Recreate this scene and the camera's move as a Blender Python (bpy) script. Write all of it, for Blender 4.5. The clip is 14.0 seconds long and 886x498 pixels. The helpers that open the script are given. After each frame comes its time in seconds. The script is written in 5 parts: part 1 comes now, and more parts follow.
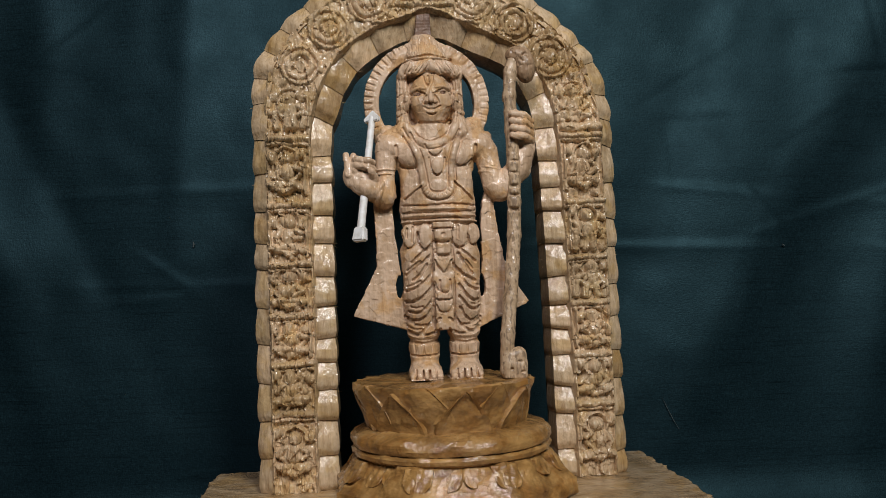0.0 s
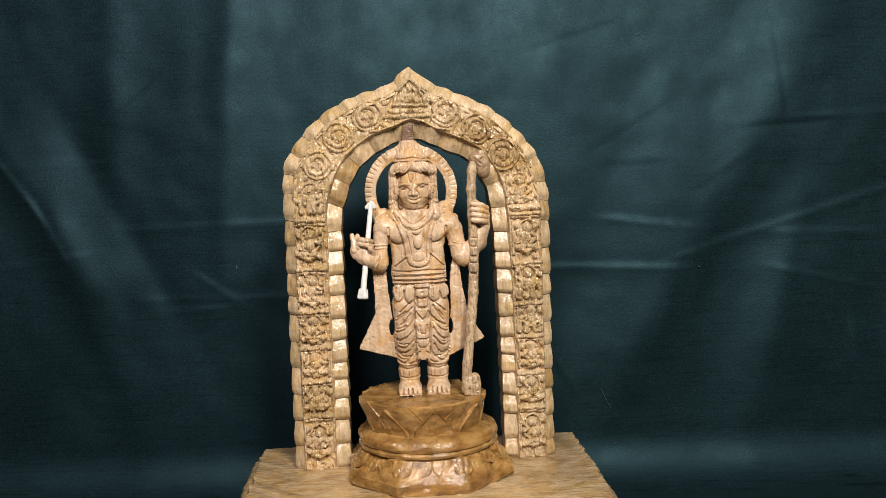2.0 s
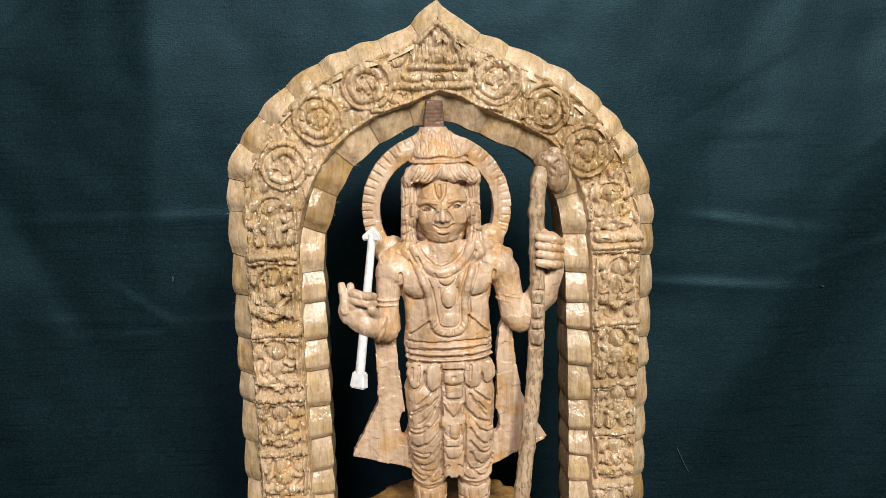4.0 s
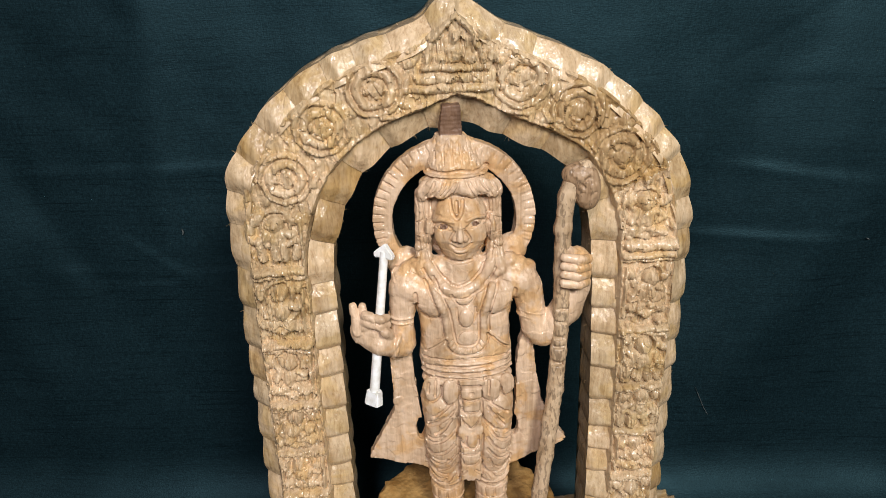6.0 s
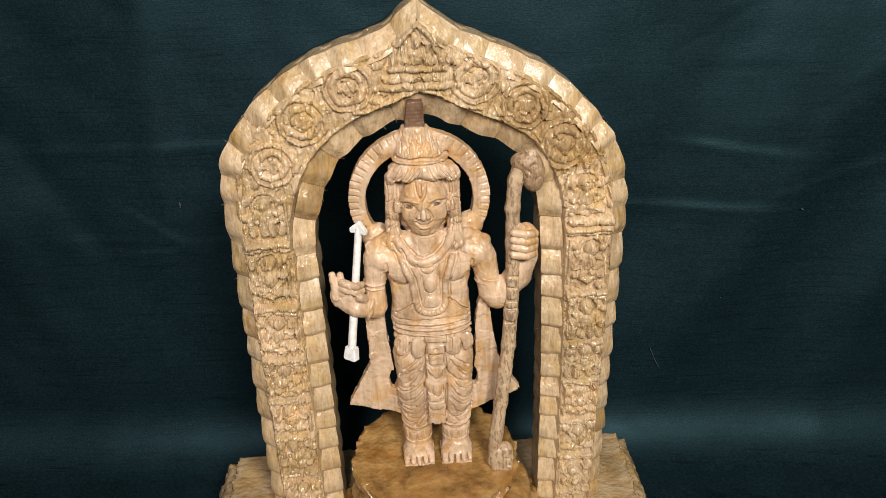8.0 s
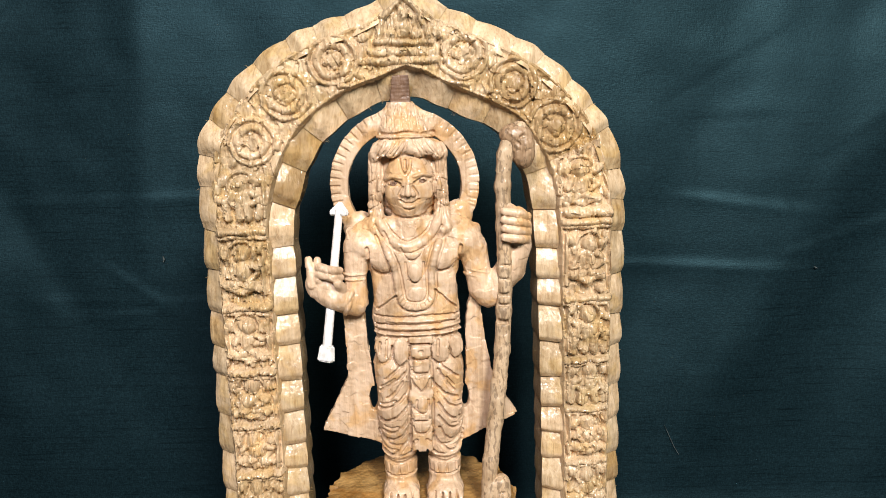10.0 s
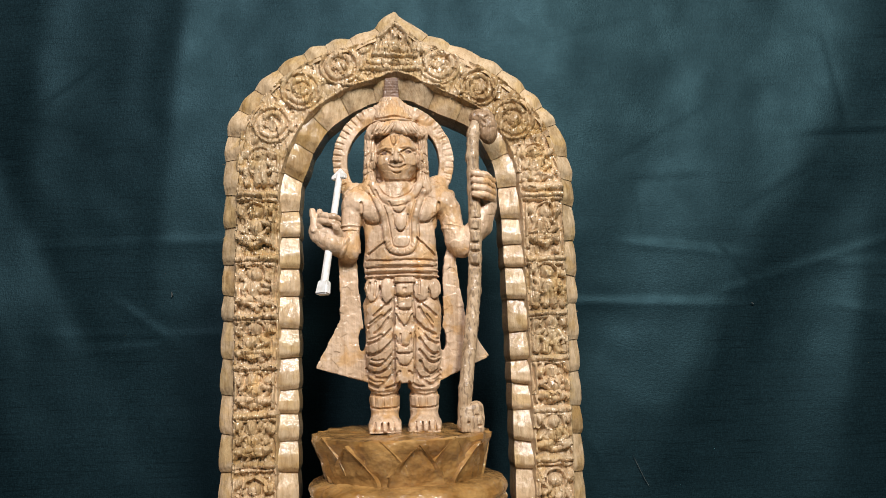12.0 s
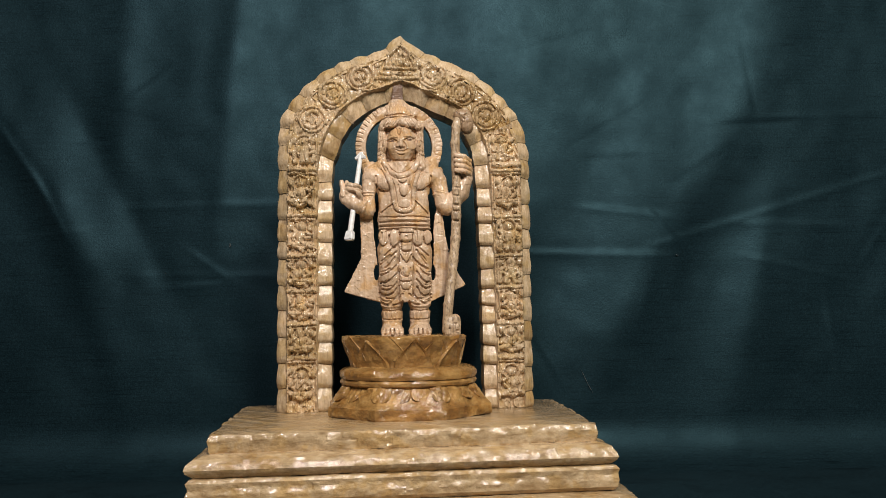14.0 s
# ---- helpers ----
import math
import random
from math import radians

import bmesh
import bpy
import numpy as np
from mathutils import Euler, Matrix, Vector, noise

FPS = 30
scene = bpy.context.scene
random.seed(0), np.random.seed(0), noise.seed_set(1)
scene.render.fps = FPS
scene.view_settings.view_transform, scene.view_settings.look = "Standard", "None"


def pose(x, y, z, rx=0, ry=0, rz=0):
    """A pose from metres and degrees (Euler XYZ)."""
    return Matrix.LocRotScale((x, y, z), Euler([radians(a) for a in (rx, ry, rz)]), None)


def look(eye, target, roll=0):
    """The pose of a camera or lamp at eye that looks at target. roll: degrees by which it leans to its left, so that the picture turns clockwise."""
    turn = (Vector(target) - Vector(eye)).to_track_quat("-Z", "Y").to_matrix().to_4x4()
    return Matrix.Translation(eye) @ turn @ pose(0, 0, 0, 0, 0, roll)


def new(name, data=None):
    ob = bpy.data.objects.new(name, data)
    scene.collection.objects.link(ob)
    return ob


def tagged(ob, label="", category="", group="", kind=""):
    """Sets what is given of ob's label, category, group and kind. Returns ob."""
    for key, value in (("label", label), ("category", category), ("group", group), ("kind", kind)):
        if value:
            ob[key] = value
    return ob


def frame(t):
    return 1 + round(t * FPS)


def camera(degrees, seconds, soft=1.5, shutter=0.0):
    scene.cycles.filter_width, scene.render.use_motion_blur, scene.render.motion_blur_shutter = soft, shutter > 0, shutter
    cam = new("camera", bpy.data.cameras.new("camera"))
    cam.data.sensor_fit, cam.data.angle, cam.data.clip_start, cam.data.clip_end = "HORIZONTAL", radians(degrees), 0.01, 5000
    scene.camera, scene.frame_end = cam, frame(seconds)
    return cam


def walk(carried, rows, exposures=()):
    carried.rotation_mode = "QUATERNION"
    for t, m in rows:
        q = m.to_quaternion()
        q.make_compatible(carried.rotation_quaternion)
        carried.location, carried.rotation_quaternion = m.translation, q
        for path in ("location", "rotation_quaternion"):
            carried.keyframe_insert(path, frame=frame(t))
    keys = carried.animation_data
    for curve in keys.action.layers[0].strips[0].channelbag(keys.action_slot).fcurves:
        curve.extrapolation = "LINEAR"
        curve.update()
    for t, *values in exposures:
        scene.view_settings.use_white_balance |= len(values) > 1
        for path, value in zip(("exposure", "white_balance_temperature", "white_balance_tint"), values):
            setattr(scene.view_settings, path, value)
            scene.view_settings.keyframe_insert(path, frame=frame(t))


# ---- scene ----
LENS = 61.9
cam = camera(LENS, 14.0, soft=0.9)
PATH = [
    (0, (-0.0355, -0.407, 0.0966), (0.0014, -0.0098, 0.1263), -2.14),
    (0.5, (-0.0214, -0.4539, 0.1192), (0.0128, -0.0568, 0.1533), -2.47),
    (1, (-0.0259, -0.5721, 0.162), (0.0071, -0.1738, 0.179), -2.61),
    (1.5, (-0.013, -0.6007, 0.1813), (0.0116, -0.2015, 0.1769), -2.95),
    (2, (-0.0197, -0.5646, 0.187), (0.0075, -0.1658, 0.1707), -2.13),
    (2.5, (-0.026, -0.5075, 0.2133), (-0.0075, -0.1085, 0.1918), -1.72),
    (3, (-0.0281, -0.4524, 0.2157), (-0.0054, -0.0548, 0.1787), -1.49),
    (3.5, (-0.04, -0.3851, 0.2321), (-0.0112, 0.0118, 0.1916), -1.04),
    (4, (-0.0332, -0.3452, 0.2499), (0.003, 0.0472, 0.1811), -1.03),
    (6.5, (-0.019, -0.2978, 0.3315), (-0.0021, 0.064, 0.1617), -1.73),
    (7, (-0.0094, -0.3115, 0.3356), (0.0114, 0.0465, 0.1584), -1.46),
    (7.5, (-0.007, -0.334, 0.3466), (0.0137, 0.0234, 0.1683), -1.36),
    (8, (-0.0137, -0.3402, 0.35), (0.0081, 0.0169, 0.1711), -1.58),
    (10.5, (-0.0033, -0.3586, 0.2059), (0.0183, 0.0397, 0.176), -1.49),
    (11, (-0.002, -0.3772, 0.1709), (0.0211, 0.0221, 0.1774), -1.81),
    (11.5, (-0.0102, -0.3939, 0.1213), (0.0175, 0.0039, 0.153), -1.44),
    (12, (-0.0137, -0.4198, 0.0967), (0.0216, -0.0256, 0.1542), -1.30),
    (12.5, (-0.0159, -0.4479, 0.0746), (0.0198, -0.0533, 0.1294), -1.29),
    (13, (-0.0119, -0.4811, 0.0605), (0.0227, -0.086, 0.113), -1.29),
    (13.5, (-0.013, -0.5521, 0.0619), (0.0185, -0.157, 0.1157), -1.25),
    (14, (-0.0145, -0.5874, 0.0641), (0.0159, -0.1908, 0.1058), -0.87),
]
EXPOSURES = [(0.0, -0.97, 5950, 10), (0.5, -1.32, 6020, 10), (1.0, -0.66, 6000, 10), (1.5, -0.57, 6790, 10), (2.0, -0.24, 6500, 10), (2.5, -0.31, 6710, 10), (3.0, -0.37, 6990, 10), (3.5, -0.41, 6780, 10), (4.0, -0.24, 6080, 10), (6.5, -0.37, 6000, 10), (7.0, -0.29, 6220, 10), (7.5, -0.35, 6150, 10), (8.0, -0.33, 6400, 10), (10.5, 0.14, 6080, 10), (11.0, -0.01, 6400, 10), (11.5, -0.01, 6150, 10), (12.0, -0.2, 6120, 10), (12.5, -0.35, 6220, 10), (13.0, -0.3, 6050, 10), (13.5, -1.01, 6650, 10), (14.0, -0.51, 6320, 10)]
walk(cam, [(t, look(eye, target, roll)) for t, eye, target, roll in PATH], EXPOSURES)

# ---- light: a dim room with a lamp on either side of the camera ----
world = bpy.data.worlds.new("room_air")
world.use_nodes = True
world.node_tree.nodes["Background"].inputs[0].default_value = (0.75, 0.85, 1.0, 1)
world.node_tree.nodes["Background"].inputs[1].default_value = 0.004
scene.world = world


def area_lamp(name, eye, target, sx, sy, watts, colour):
    data = bpy.data.lights.new(name, "AREA")
    data.shape, data.size, data.size_y = "RECTANGLE", sx, sy
    data.energy, data.color = watts, colour
    ob = new(name, data)
    ob.matrix_world = look(eye, target)
    return ob


area_lamp("lamp_west", (-0.15, -0.88, 0.83), (0, 0, 0.15), 0.20, 0.30, 10.2, (1.0, 0.905, 0.90))
area_lamp("lamp_east", (0.25, -0.88, 0.83), (0, 0, 0.15), 0.20, 0.30, 15.2, (1.0, 0.97, 0.87))


# ---- materials ----
def material(name):
    m = bpy.data.materials.new(name)
    m.use_nodes = True
    nt = m.node_tree
    return m, nt, nt.nodes["Principled BSDF"]


def node(nt, kind, **values):
    n = nt.nodes.new(kind)
    for key, value in values.items():
        n.inputs[key].default_value = value
    return n


def ramp(nt, fac, stops):
    r = nt.nodes.new("ShaderNodeValToRGB")
    while len(r.color_ramp.elements) < len(stops):
        r.color_ramp.elements.new(0.5)
    for e, (p, c) in zip(r.color_ramp.elements, stops):
        e.position, e.color = p, (*c, 1)
    nt.links.new(fac, r.inputs[0])
    return r.outputs[0]


def mix(nt, fac, a, b, mode="MIX"):
    n = nt.nodes.new("ShaderNodeMix")
    n.data_type, n.blend_type = "RGBA", mode
    for socket, value in ((n.inputs[0], fac), (n.inputs[6], a), (n.inputs[7], b)):
        if isinstance(value, (int, float)):
            socket.default_value = value
        elif isinstance(value, tuple):
            socket.default_value = (*value, 1)
        else:
            nt.links.new(value, socket)
    return n.outputs[2]


def wood(name, dark, mid, light, rough=(0.38, 0.6), grain=(260, 260, 22), bump=0.45, coat=1.0, pores=0.0, spark=(800, 0.4), gleam=0.15, vary=0.0, streak=0.12, gold=(1.0, 1.0, 1.0)):
    """Varnished carved wood: long grain along z, blotches, fine chisel facets."""
    m, nt, b = material(name)
    geo = nt.nodes.new("ShaderNodeTexCoord")
    info = nt.nodes.new("ShaderNodeObjectInfo")
    shift = nt.nodes.new("ShaderNodeVectorMath")
    shift.operation = "ADD"
    spread = nt.nodes.new("ShaderNodeVectorMath")
    spread.operation = "SCALE"
    nt.links.new(info.outputs["Random"], spread.inputs["Scale"])
    spread.inputs[0].default_value = (0.3, 0.7, 0.5)
    nt.links.new(geo.outputs["Object"], shift.inputs[0])
    nt.links.new(spread.outputs[0], shift.inputs[1])
    place = shift.outputs[0]
    stretch = nt.nodes.new("ShaderNodeMapping")
    stretch.inputs["Scale"].default_value = grain
    nt.links.new(place, stretch.inputs[0])
    fibre = node(nt, "ShaderNodeTexNoise", Scale=1.0, Detail=6.0, Roughness=0.65, Distortion=0.6)
    nt.links.new(stretch.outputs[0], fibre.inputs["Vector"])
    blotch = node(nt, "ShaderNodeTexNoise", Scale=38.0, Detail=4.0, Roughness=0.6)
    nt.links.new(place, blotch.inputs["Vector"])
    facet = node(nt, "ShaderNodeTexVoronoi", Scale=420.0, Randomness=1.0)
    nt.links.new(place, facet.inputs["Vector"])
    base = ramp(nt, fibre.outputs[0], [(0.3, dark), (0.5, mid), (0.72, light)])
    fleck = node(nt, "ShaderNodeTexNoise", Scale=2.6, Detail=3.0, Roughness=0.7)
    nt.links.new(stretch.outputs[0], fleck.inputs["Vector"])
    flecks = ramp(nt, fleck.outputs[0], [(0.33, (1 - streak, 1 - 1.3 * streak, 1 - 1.7 * streak)), (0.47, (1, 1, 1)), (0.70, (1 + 0.5 * streak, 1 + 0.45 * streak, 1 + 0.4 * streak))])
    base = mix(nt, 1.0, base, flecks, "MULTIPLY")
    tone = ramp(nt, blotch.outputs[0], [(0.3, (0.74, 0.68, 0.58)), (0.5, (1, 1, 1)), (0.72, (1.12, 1.08, 1.02))])
    colour = mix(nt, 1.0, base, tone, "MULTIPLY")
    pool = node(nt, "ShaderNodeTexNoise", Scale=75.0, Detail=3.0, Roughness=0.55, Distortion=0.5)
    nt.links.new(place, pool.inputs["Vector"])
    thick = ramp(nt, pool.outputs[0], [(0.40, (1.05, 1.05, 1.06)), (0.50, (1, 1, 1)), (0.60, gold)])
    colour = mix(nt, 1.0, colour, thick, "MULTIPLY")
    if vary:
        lacquer = ramp(nt, info.outputs["Random"], [(0.0, (0.70, 0.60, 0.42)), (0.22, (0.92, 0.88, 0.78)), (0.45, (1, 1, 1)), (0.75, (1.05, 1.02, 1.0)), (1.0, (1.16, 1.13, 1.12))])
        colour = mix(nt, 1.0, colour, mix(nt, vary, (1, 1, 1), lacquer), "MULTIPLY")
    if pores:
        spot = node(nt, "ShaderNodeTexNoise", Scale=1.0, Detail=2.0)
        tall = nt.nodes.new("ShaderNodeMapping")
        tall.inputs["Scale"].default_value = (700, 700, 260)
        nt.links.new(place, tall.inputs[0])
        nt.links.new(tall.outputs[0], spot.inputs["Vector"])
        marks = ramp(nt, spot.outputs[0], [(0.54, (0, 0, 0)), (0.60, (1, 1, 1))])
        weight = mix(nt, pores, (0, 0, 0), marks)
        colour = mix(nt, weight, colour, tuple(0.25 * c for c in dark))
    nt.links.new(colour, b.inputs["Base Color"])
    gloss = nt.nodes.new("ShaderNodeMapRange")
    gloss.inputs["To Min"].default_value, gloss.inputs["To Max"].default_value = rough[1], rough[0]
    gloss.inputs["From Min"].default_value, gloss.inputs["From Max"].default_value = 0.35, 0.65
    nt.links.new(blotch.outputs[0], gloss.inputs[0])
    nt.links.new(gloss.outputs[0], b.inputs["Roughness"])
    b.inputs["Coat Weight"].default_value, b.inputs["Coat Roughness"].default_value = coat, gleam
    b.inputs["Coat IOR"].default_value = 1.58
    add = nt.nodes.new("ShaderNodeMath")
    add.operation = "MULTIPLY_ADD"
    add.inputs[1].default_value = 0.55
    nt.links.new(facet.outputs["Distance"], add.inputs[0])
    nt.links.new(fibre.outputs[0], add.inputs[2])
    relief = nt.nodes.new("ShaderNodeBump")
    relief.inputs["Strength"].default_value, relief.inputs["Distance"].default_value = bump, 0.0010
    nt.links.new(add.outputs[0], relief.inputs["Height"])
    nt.links.new(relief.outputs[0], b.inputs["Normal"])
    b.inputs["Specular IOR Level"].default_value = 0.3
    drop = node(nt, "ShaderNodeTexNoise", Scale=float(spark[0]), Detail=2.0, Roughness=0.6)
    runs = nt.nodes.new("ShaderNodeMapping")
    runs.inputs["Scale"].default_value = (1.0, 1.0, 0.5)
    nt.links.new(place, runs.inputs[0])
    nt.links.new(runs.outputs[0], drop.inputs["Vector"])
    glaze = nt.nodes.new("ShaderNodeBump")
    glaze.inputs["Strength"].default_value, glaze.inputs["Distance"].default_value = spark[1], 0.0006
    nt.links.new(drop.outputs[0], glaze.inputs["Height"])
    nt.links.new(relief.outputs[0], glaze.inputs["Normal"])
    nt.links.new(glaze.outputs[0], b.inputs["Coat Normal"])
    return m


WOOD_ARCH = wood("varnished_arch_wood", (0.37, 0.258, 0.142), (0.50, 0.372, 0.226), (0.60, 0.465, 0.303), grain=(380, 380, 45), bump=0.36, vary=0.9, streak=0.20, spark=(820, 0.46), gleam=0.15, coat=0.74, gold=(0.97, 0.92, 0.76))
WOOD_FIGURE = wood("pale_figure_wood", (0.42, 0.280, 0.168), (0.555, 0.392, 0.254), (0.65, 0.475, 0.328), rough=(0.50, 0.70), coat=0.58, bump=0.42, streak=0.10, spark=(900, 0.65), gleam=0.14, gold=(0.96, 0.84, 0.62))
WOOD_PEDESTAL = wood("brown_pedestal_wood", (0.155, 0.074, 0.019), (0.330, 0.182, 0.054), (0.51, 0.302, 0.105), rough=(0.38, 0.58), grain=(45, 45, 130), spark=(1100, 0.65), coat=1.0, gleam=0.14, streak=0.22, bump=0.6, gold=(0.90, 0.80, 0.66))
WOOD_PLINTH = wood("plinth_wood", (0.27, 0.168, 0.076), (0.48, 0.338, 0.182), (0.61, 0.458, 0.280), grain=(70, 240, 240), rough=(0.35, 0.6), spark=(1000, 0.55), gleam=0.09, bump=0.4, streak=0.16, gold=(0.95, 0.87, 0.68))
WOOD_DARK = wood("dark_peg_wood", (0.09, 0.05, 0.03), (0.16, 0.09, 0.055), (0.22, 0.13, 0.08), rough=(0.4, 0.6), coat=0.1)
WOOD_BOW = wood("speckled_bow_wood", (0.30, 0.195, 0.112), (0.47, 0.335, 0.205), (0.57, 0.425, 0.280), pores=0.5, coat=0.3)

WOOD_BOW_HEAD = wood("brown_bow_head_wood", (0.18, 0.105, 0.052), (0.32, 0.205, 0.115), (0.43, 0.295, 0.180), pores=0.5, coat=0.4)

WHITE, nt, b = material("white_arrow_paint")
b.inputs["Base Color"].default_value, b.inputs["Roughness"].default_value = (0.80, 0.79, 0.75, 1), 0.5
tc = nt.nodes.new("ShaderNodeTexCoord")
n1 = node(nt, "ShaderNodeTexNoise", Scale=300.0, Detail=3.0)
nt.links.new(tc.outputs["Object"], n1.inputs["Vector"])
nt.links.new(ramp(nt, n1.outputs[0], [(0.3, (0.66, 0.63, 0.56)), (0.6, (0.83, 0.82, 0.79))]), b.inputs["Base Color"])

CLOTH, nt, b = material("dark_teal_cloth")
tc = nt.nodes.new("ShaderNodeTexCoord")
large = node(nt, "ShaderNodeTexNoise", Scale=7.0, Detail=3.0)
nt.links.new(tc.outputs["Object"], large.inputs["Vector"])
threads = []
for stretch_, seed_ in (((420, 420, 1500), 1.0), ((1500, 1500, 420), 2.0)):
    mp = nt.nodes.new("ShaderNodeMapping")
    mp.inputs["Scale"].default_value, mp.inputs["Location"].default_value = stretch_, (seed_, seed_, seed_)
    nt.links.new(tc.outputs["Object"], mp.inputs[0])
    th = node(nt, "ShaderNodeTexNoise", Scale=1.0, Detail=2.0, Roughness=0.5)
    nt.links.new(mp.outputs[0], th.inputs["Vector"])
    threads.append(th)
weave = nt.nodes.new("ShaderNodeMath")
weave.operation = "ADD"
nt.links.new(threads[0].outputs[0], weave.inputs[0])
nt.links.new(threads[1].outputs[0], weave.inputs[1])
base = ramp(nt, large.outputs[0], [(0.3, (0.0032, 0.0084, 0.0107)), (0.7, (0.0051, 0.0124, 0.0156))])
half = nt.nodes.new("ShaderNodeMath")
half.operation = "MULTIPLY"
half.inputs[1].default_value = 0.5
nt.links.new(weave.outputs[0], half.inputs[0])
thread = ramp(nt, half.outputs[0], [(0.36, (0.5, 0.53, 0.55)), (0.5, (1, 1, 1)), (0.64, (1.7, 1.7, 1.7))])
mp = nt.nodes.new("ShaderNodeMapping")
mp.inputs["Scale"].default_value = (28, 28, 1100)
nt.links.new(tc.outputs["Object"], mp.inputs[0])
slub = node(nt, "ShaderNodeTexNoise", Scale=1.0, Detail=3.0, Roughness=0.6)
nt.links.new(mp.outputs[0], slub.inputs["Vector"])
slubs = ramp(nt, slub.outputs[0], [(0.30, (0.35, 0.38, 0.40)), (0.42, (1, 1, 1)), (0.70, (1.25, 1.25, 1.25))])
thread = mix(nt, 1.0, thread, slubs, "MULTIPLY")
nt.links.new(mix(nt, 1.0, base, thread, "MULTIPLY"), b.inputs["Base Color"])
worn = node(nt, "ShaderNodeTexNoise", Scale=26.0, Detail=4.0, Roughness=0.6)
nt.links.new(tc.outputs["Object"], worn.inputs["Vector"])
shine = nt.nodes.new("ShaderNodeMapRange")
shine.inputs["From Min"].default_value, shine.inputs["From Max"].default_value = 0.3, 0.7
shine.inputs["To Min"].default_value, shine.inputs["To Max"].default_value = 0.48, 0.62
b.inputs["Specular IOR Level"].default_value = 0.36
nt.links.new(worn.outputs[0], shine.inputs[0])
nt.links.new(shine.outputs[0], b.inputs["Roughness"])
b.inputs["Specular Tint"].default_value = (0.42, 0.84, 0.98, 1)
b.inputs["Sheen Weight"].default_value, b.inputs["Sheen Roughness"].default_value = 0.03, 0.4
b.inputs["Sheen Tint"].default_value = (0.5, 0.75, 0.85, 1)
relief = nt.nodes.new("ShaderNodeBump")
relief.inputs["Strength"].default_value, relief.inputs["Distance"].default_value = 0.25, 0.0005
nt.links.new(weave.outputs[0], relief.inputs["Height"])
nt.links.new(relief.outputs[0], b.inputs["Normal"])

LINT, nt, b = material("grey_lint")
b.inputs["Roughness"].default_value = 0.9
tc = nt.nodes.new("ShaderNodeTexCoord")
n1 = node(nt, "ShaderNodeTexNoise", Scale=900.0, Detail=2.0)
nt.links.new(tc.outputs["Object"], n1.inputs["Vector"])
nt.links.new(ramp(nt, n1.outputs[0], [(0.3, (0.035, 0.045, 0.045)), (0.7, (0.11, 0.12, 0.115))]), b.inputs["Base Color"])

PLASTER, nt, b = material("room_plaster")
tc = nt.nodes.new("ShaderNodeTexCoord")
n1 = node(nt, "ShaderNodeTexNoise", Scale=3.0, Detail=5.0)
nt.links.new(tc.outputs["Object"], n1.inputs["Vector"])
nt.links.new(ramp(nt, n1.outputs[0], [(0.3, (0.26, 0.24, 0.21)), (0.7, (0.34, 0.32, 0.28))]), b.inputs["Base Color"])
b.inputs["Roughness"].default_value = 0.9


# ---- mesh tools ----
def part(name, bm, mat, parent=None, label="", smooth=True):
    me = bpy.data.meshes.new(name)
    bm.to_mesh(me)
    bm.free()
    for p in me.polygons:
        p.use_smooth = smooth
    me.materials.append(mat)
    me.set_sharp_from_angle(angle=radians(35))
    ob = new(name, me)
    ob.parent = parent
    return tagged(ob, label)


def from_arrays(name, verts, faces, mat, parent=None, label="", smooth=True, crisp=0):
    me = bpy.data.meshes.new(name)
    me.from_pydata([tuple(v) for v in verts], [], faces)
    for p in me.polygons:
        p.use_smooth = smooth
    me.materials.append(mat)
    me.update()
    if crisp:
        me.set_sharp_from_angle(angle=radians(crisp))
    ob = new(name, me)
    ob.parent = parent
    return tagged(ob, label)


def thing(name, label, category, group="", kind="", at=(0, 0, 0)):
    ob = new(name)
    ob.empty_display_size = 0.01
    ob.location = at
    return tagged(ob, label, category, group, kind)


def hash3(i, j, k, seed):
    v = np.sin(i * 127.1 + j * 311.7 + k * 74.7 + seed * 53.3) * 43758.5453
    return v - np.floor(v)


def fuzz(x, y, z, size, seed=0):
    """Smooth value noise, about -1 to 1, with lumps of that size."""
    x, y, z = (np.asarray(a, float) / size for a in (x, y, z))
    x, y, z = 0.74 * x + 0.42 * y - 0.52 * z, -0.63 * x + 0.70 * y - 0.33 * z, 0.23 * x + 0.57 * y + 0.79 * z
    i, j, k = np.floor(x), np.floor(y), np.floor(z)
    u, v, w = (q * q * (3 - 2 * q) for q in (x - i, y - j, z - k))
    out = 0
    for a in (0, 1):
        for b_ in (0, 1):
            for c in (0, 1):
                wt = (u if a else 1 - u) * (v if b_ else 1 - v) * (w if c else 1 - w)
                out = out + wt * hash3(i + a, j + b_, k + c, seed)
    return 2 * out - 1


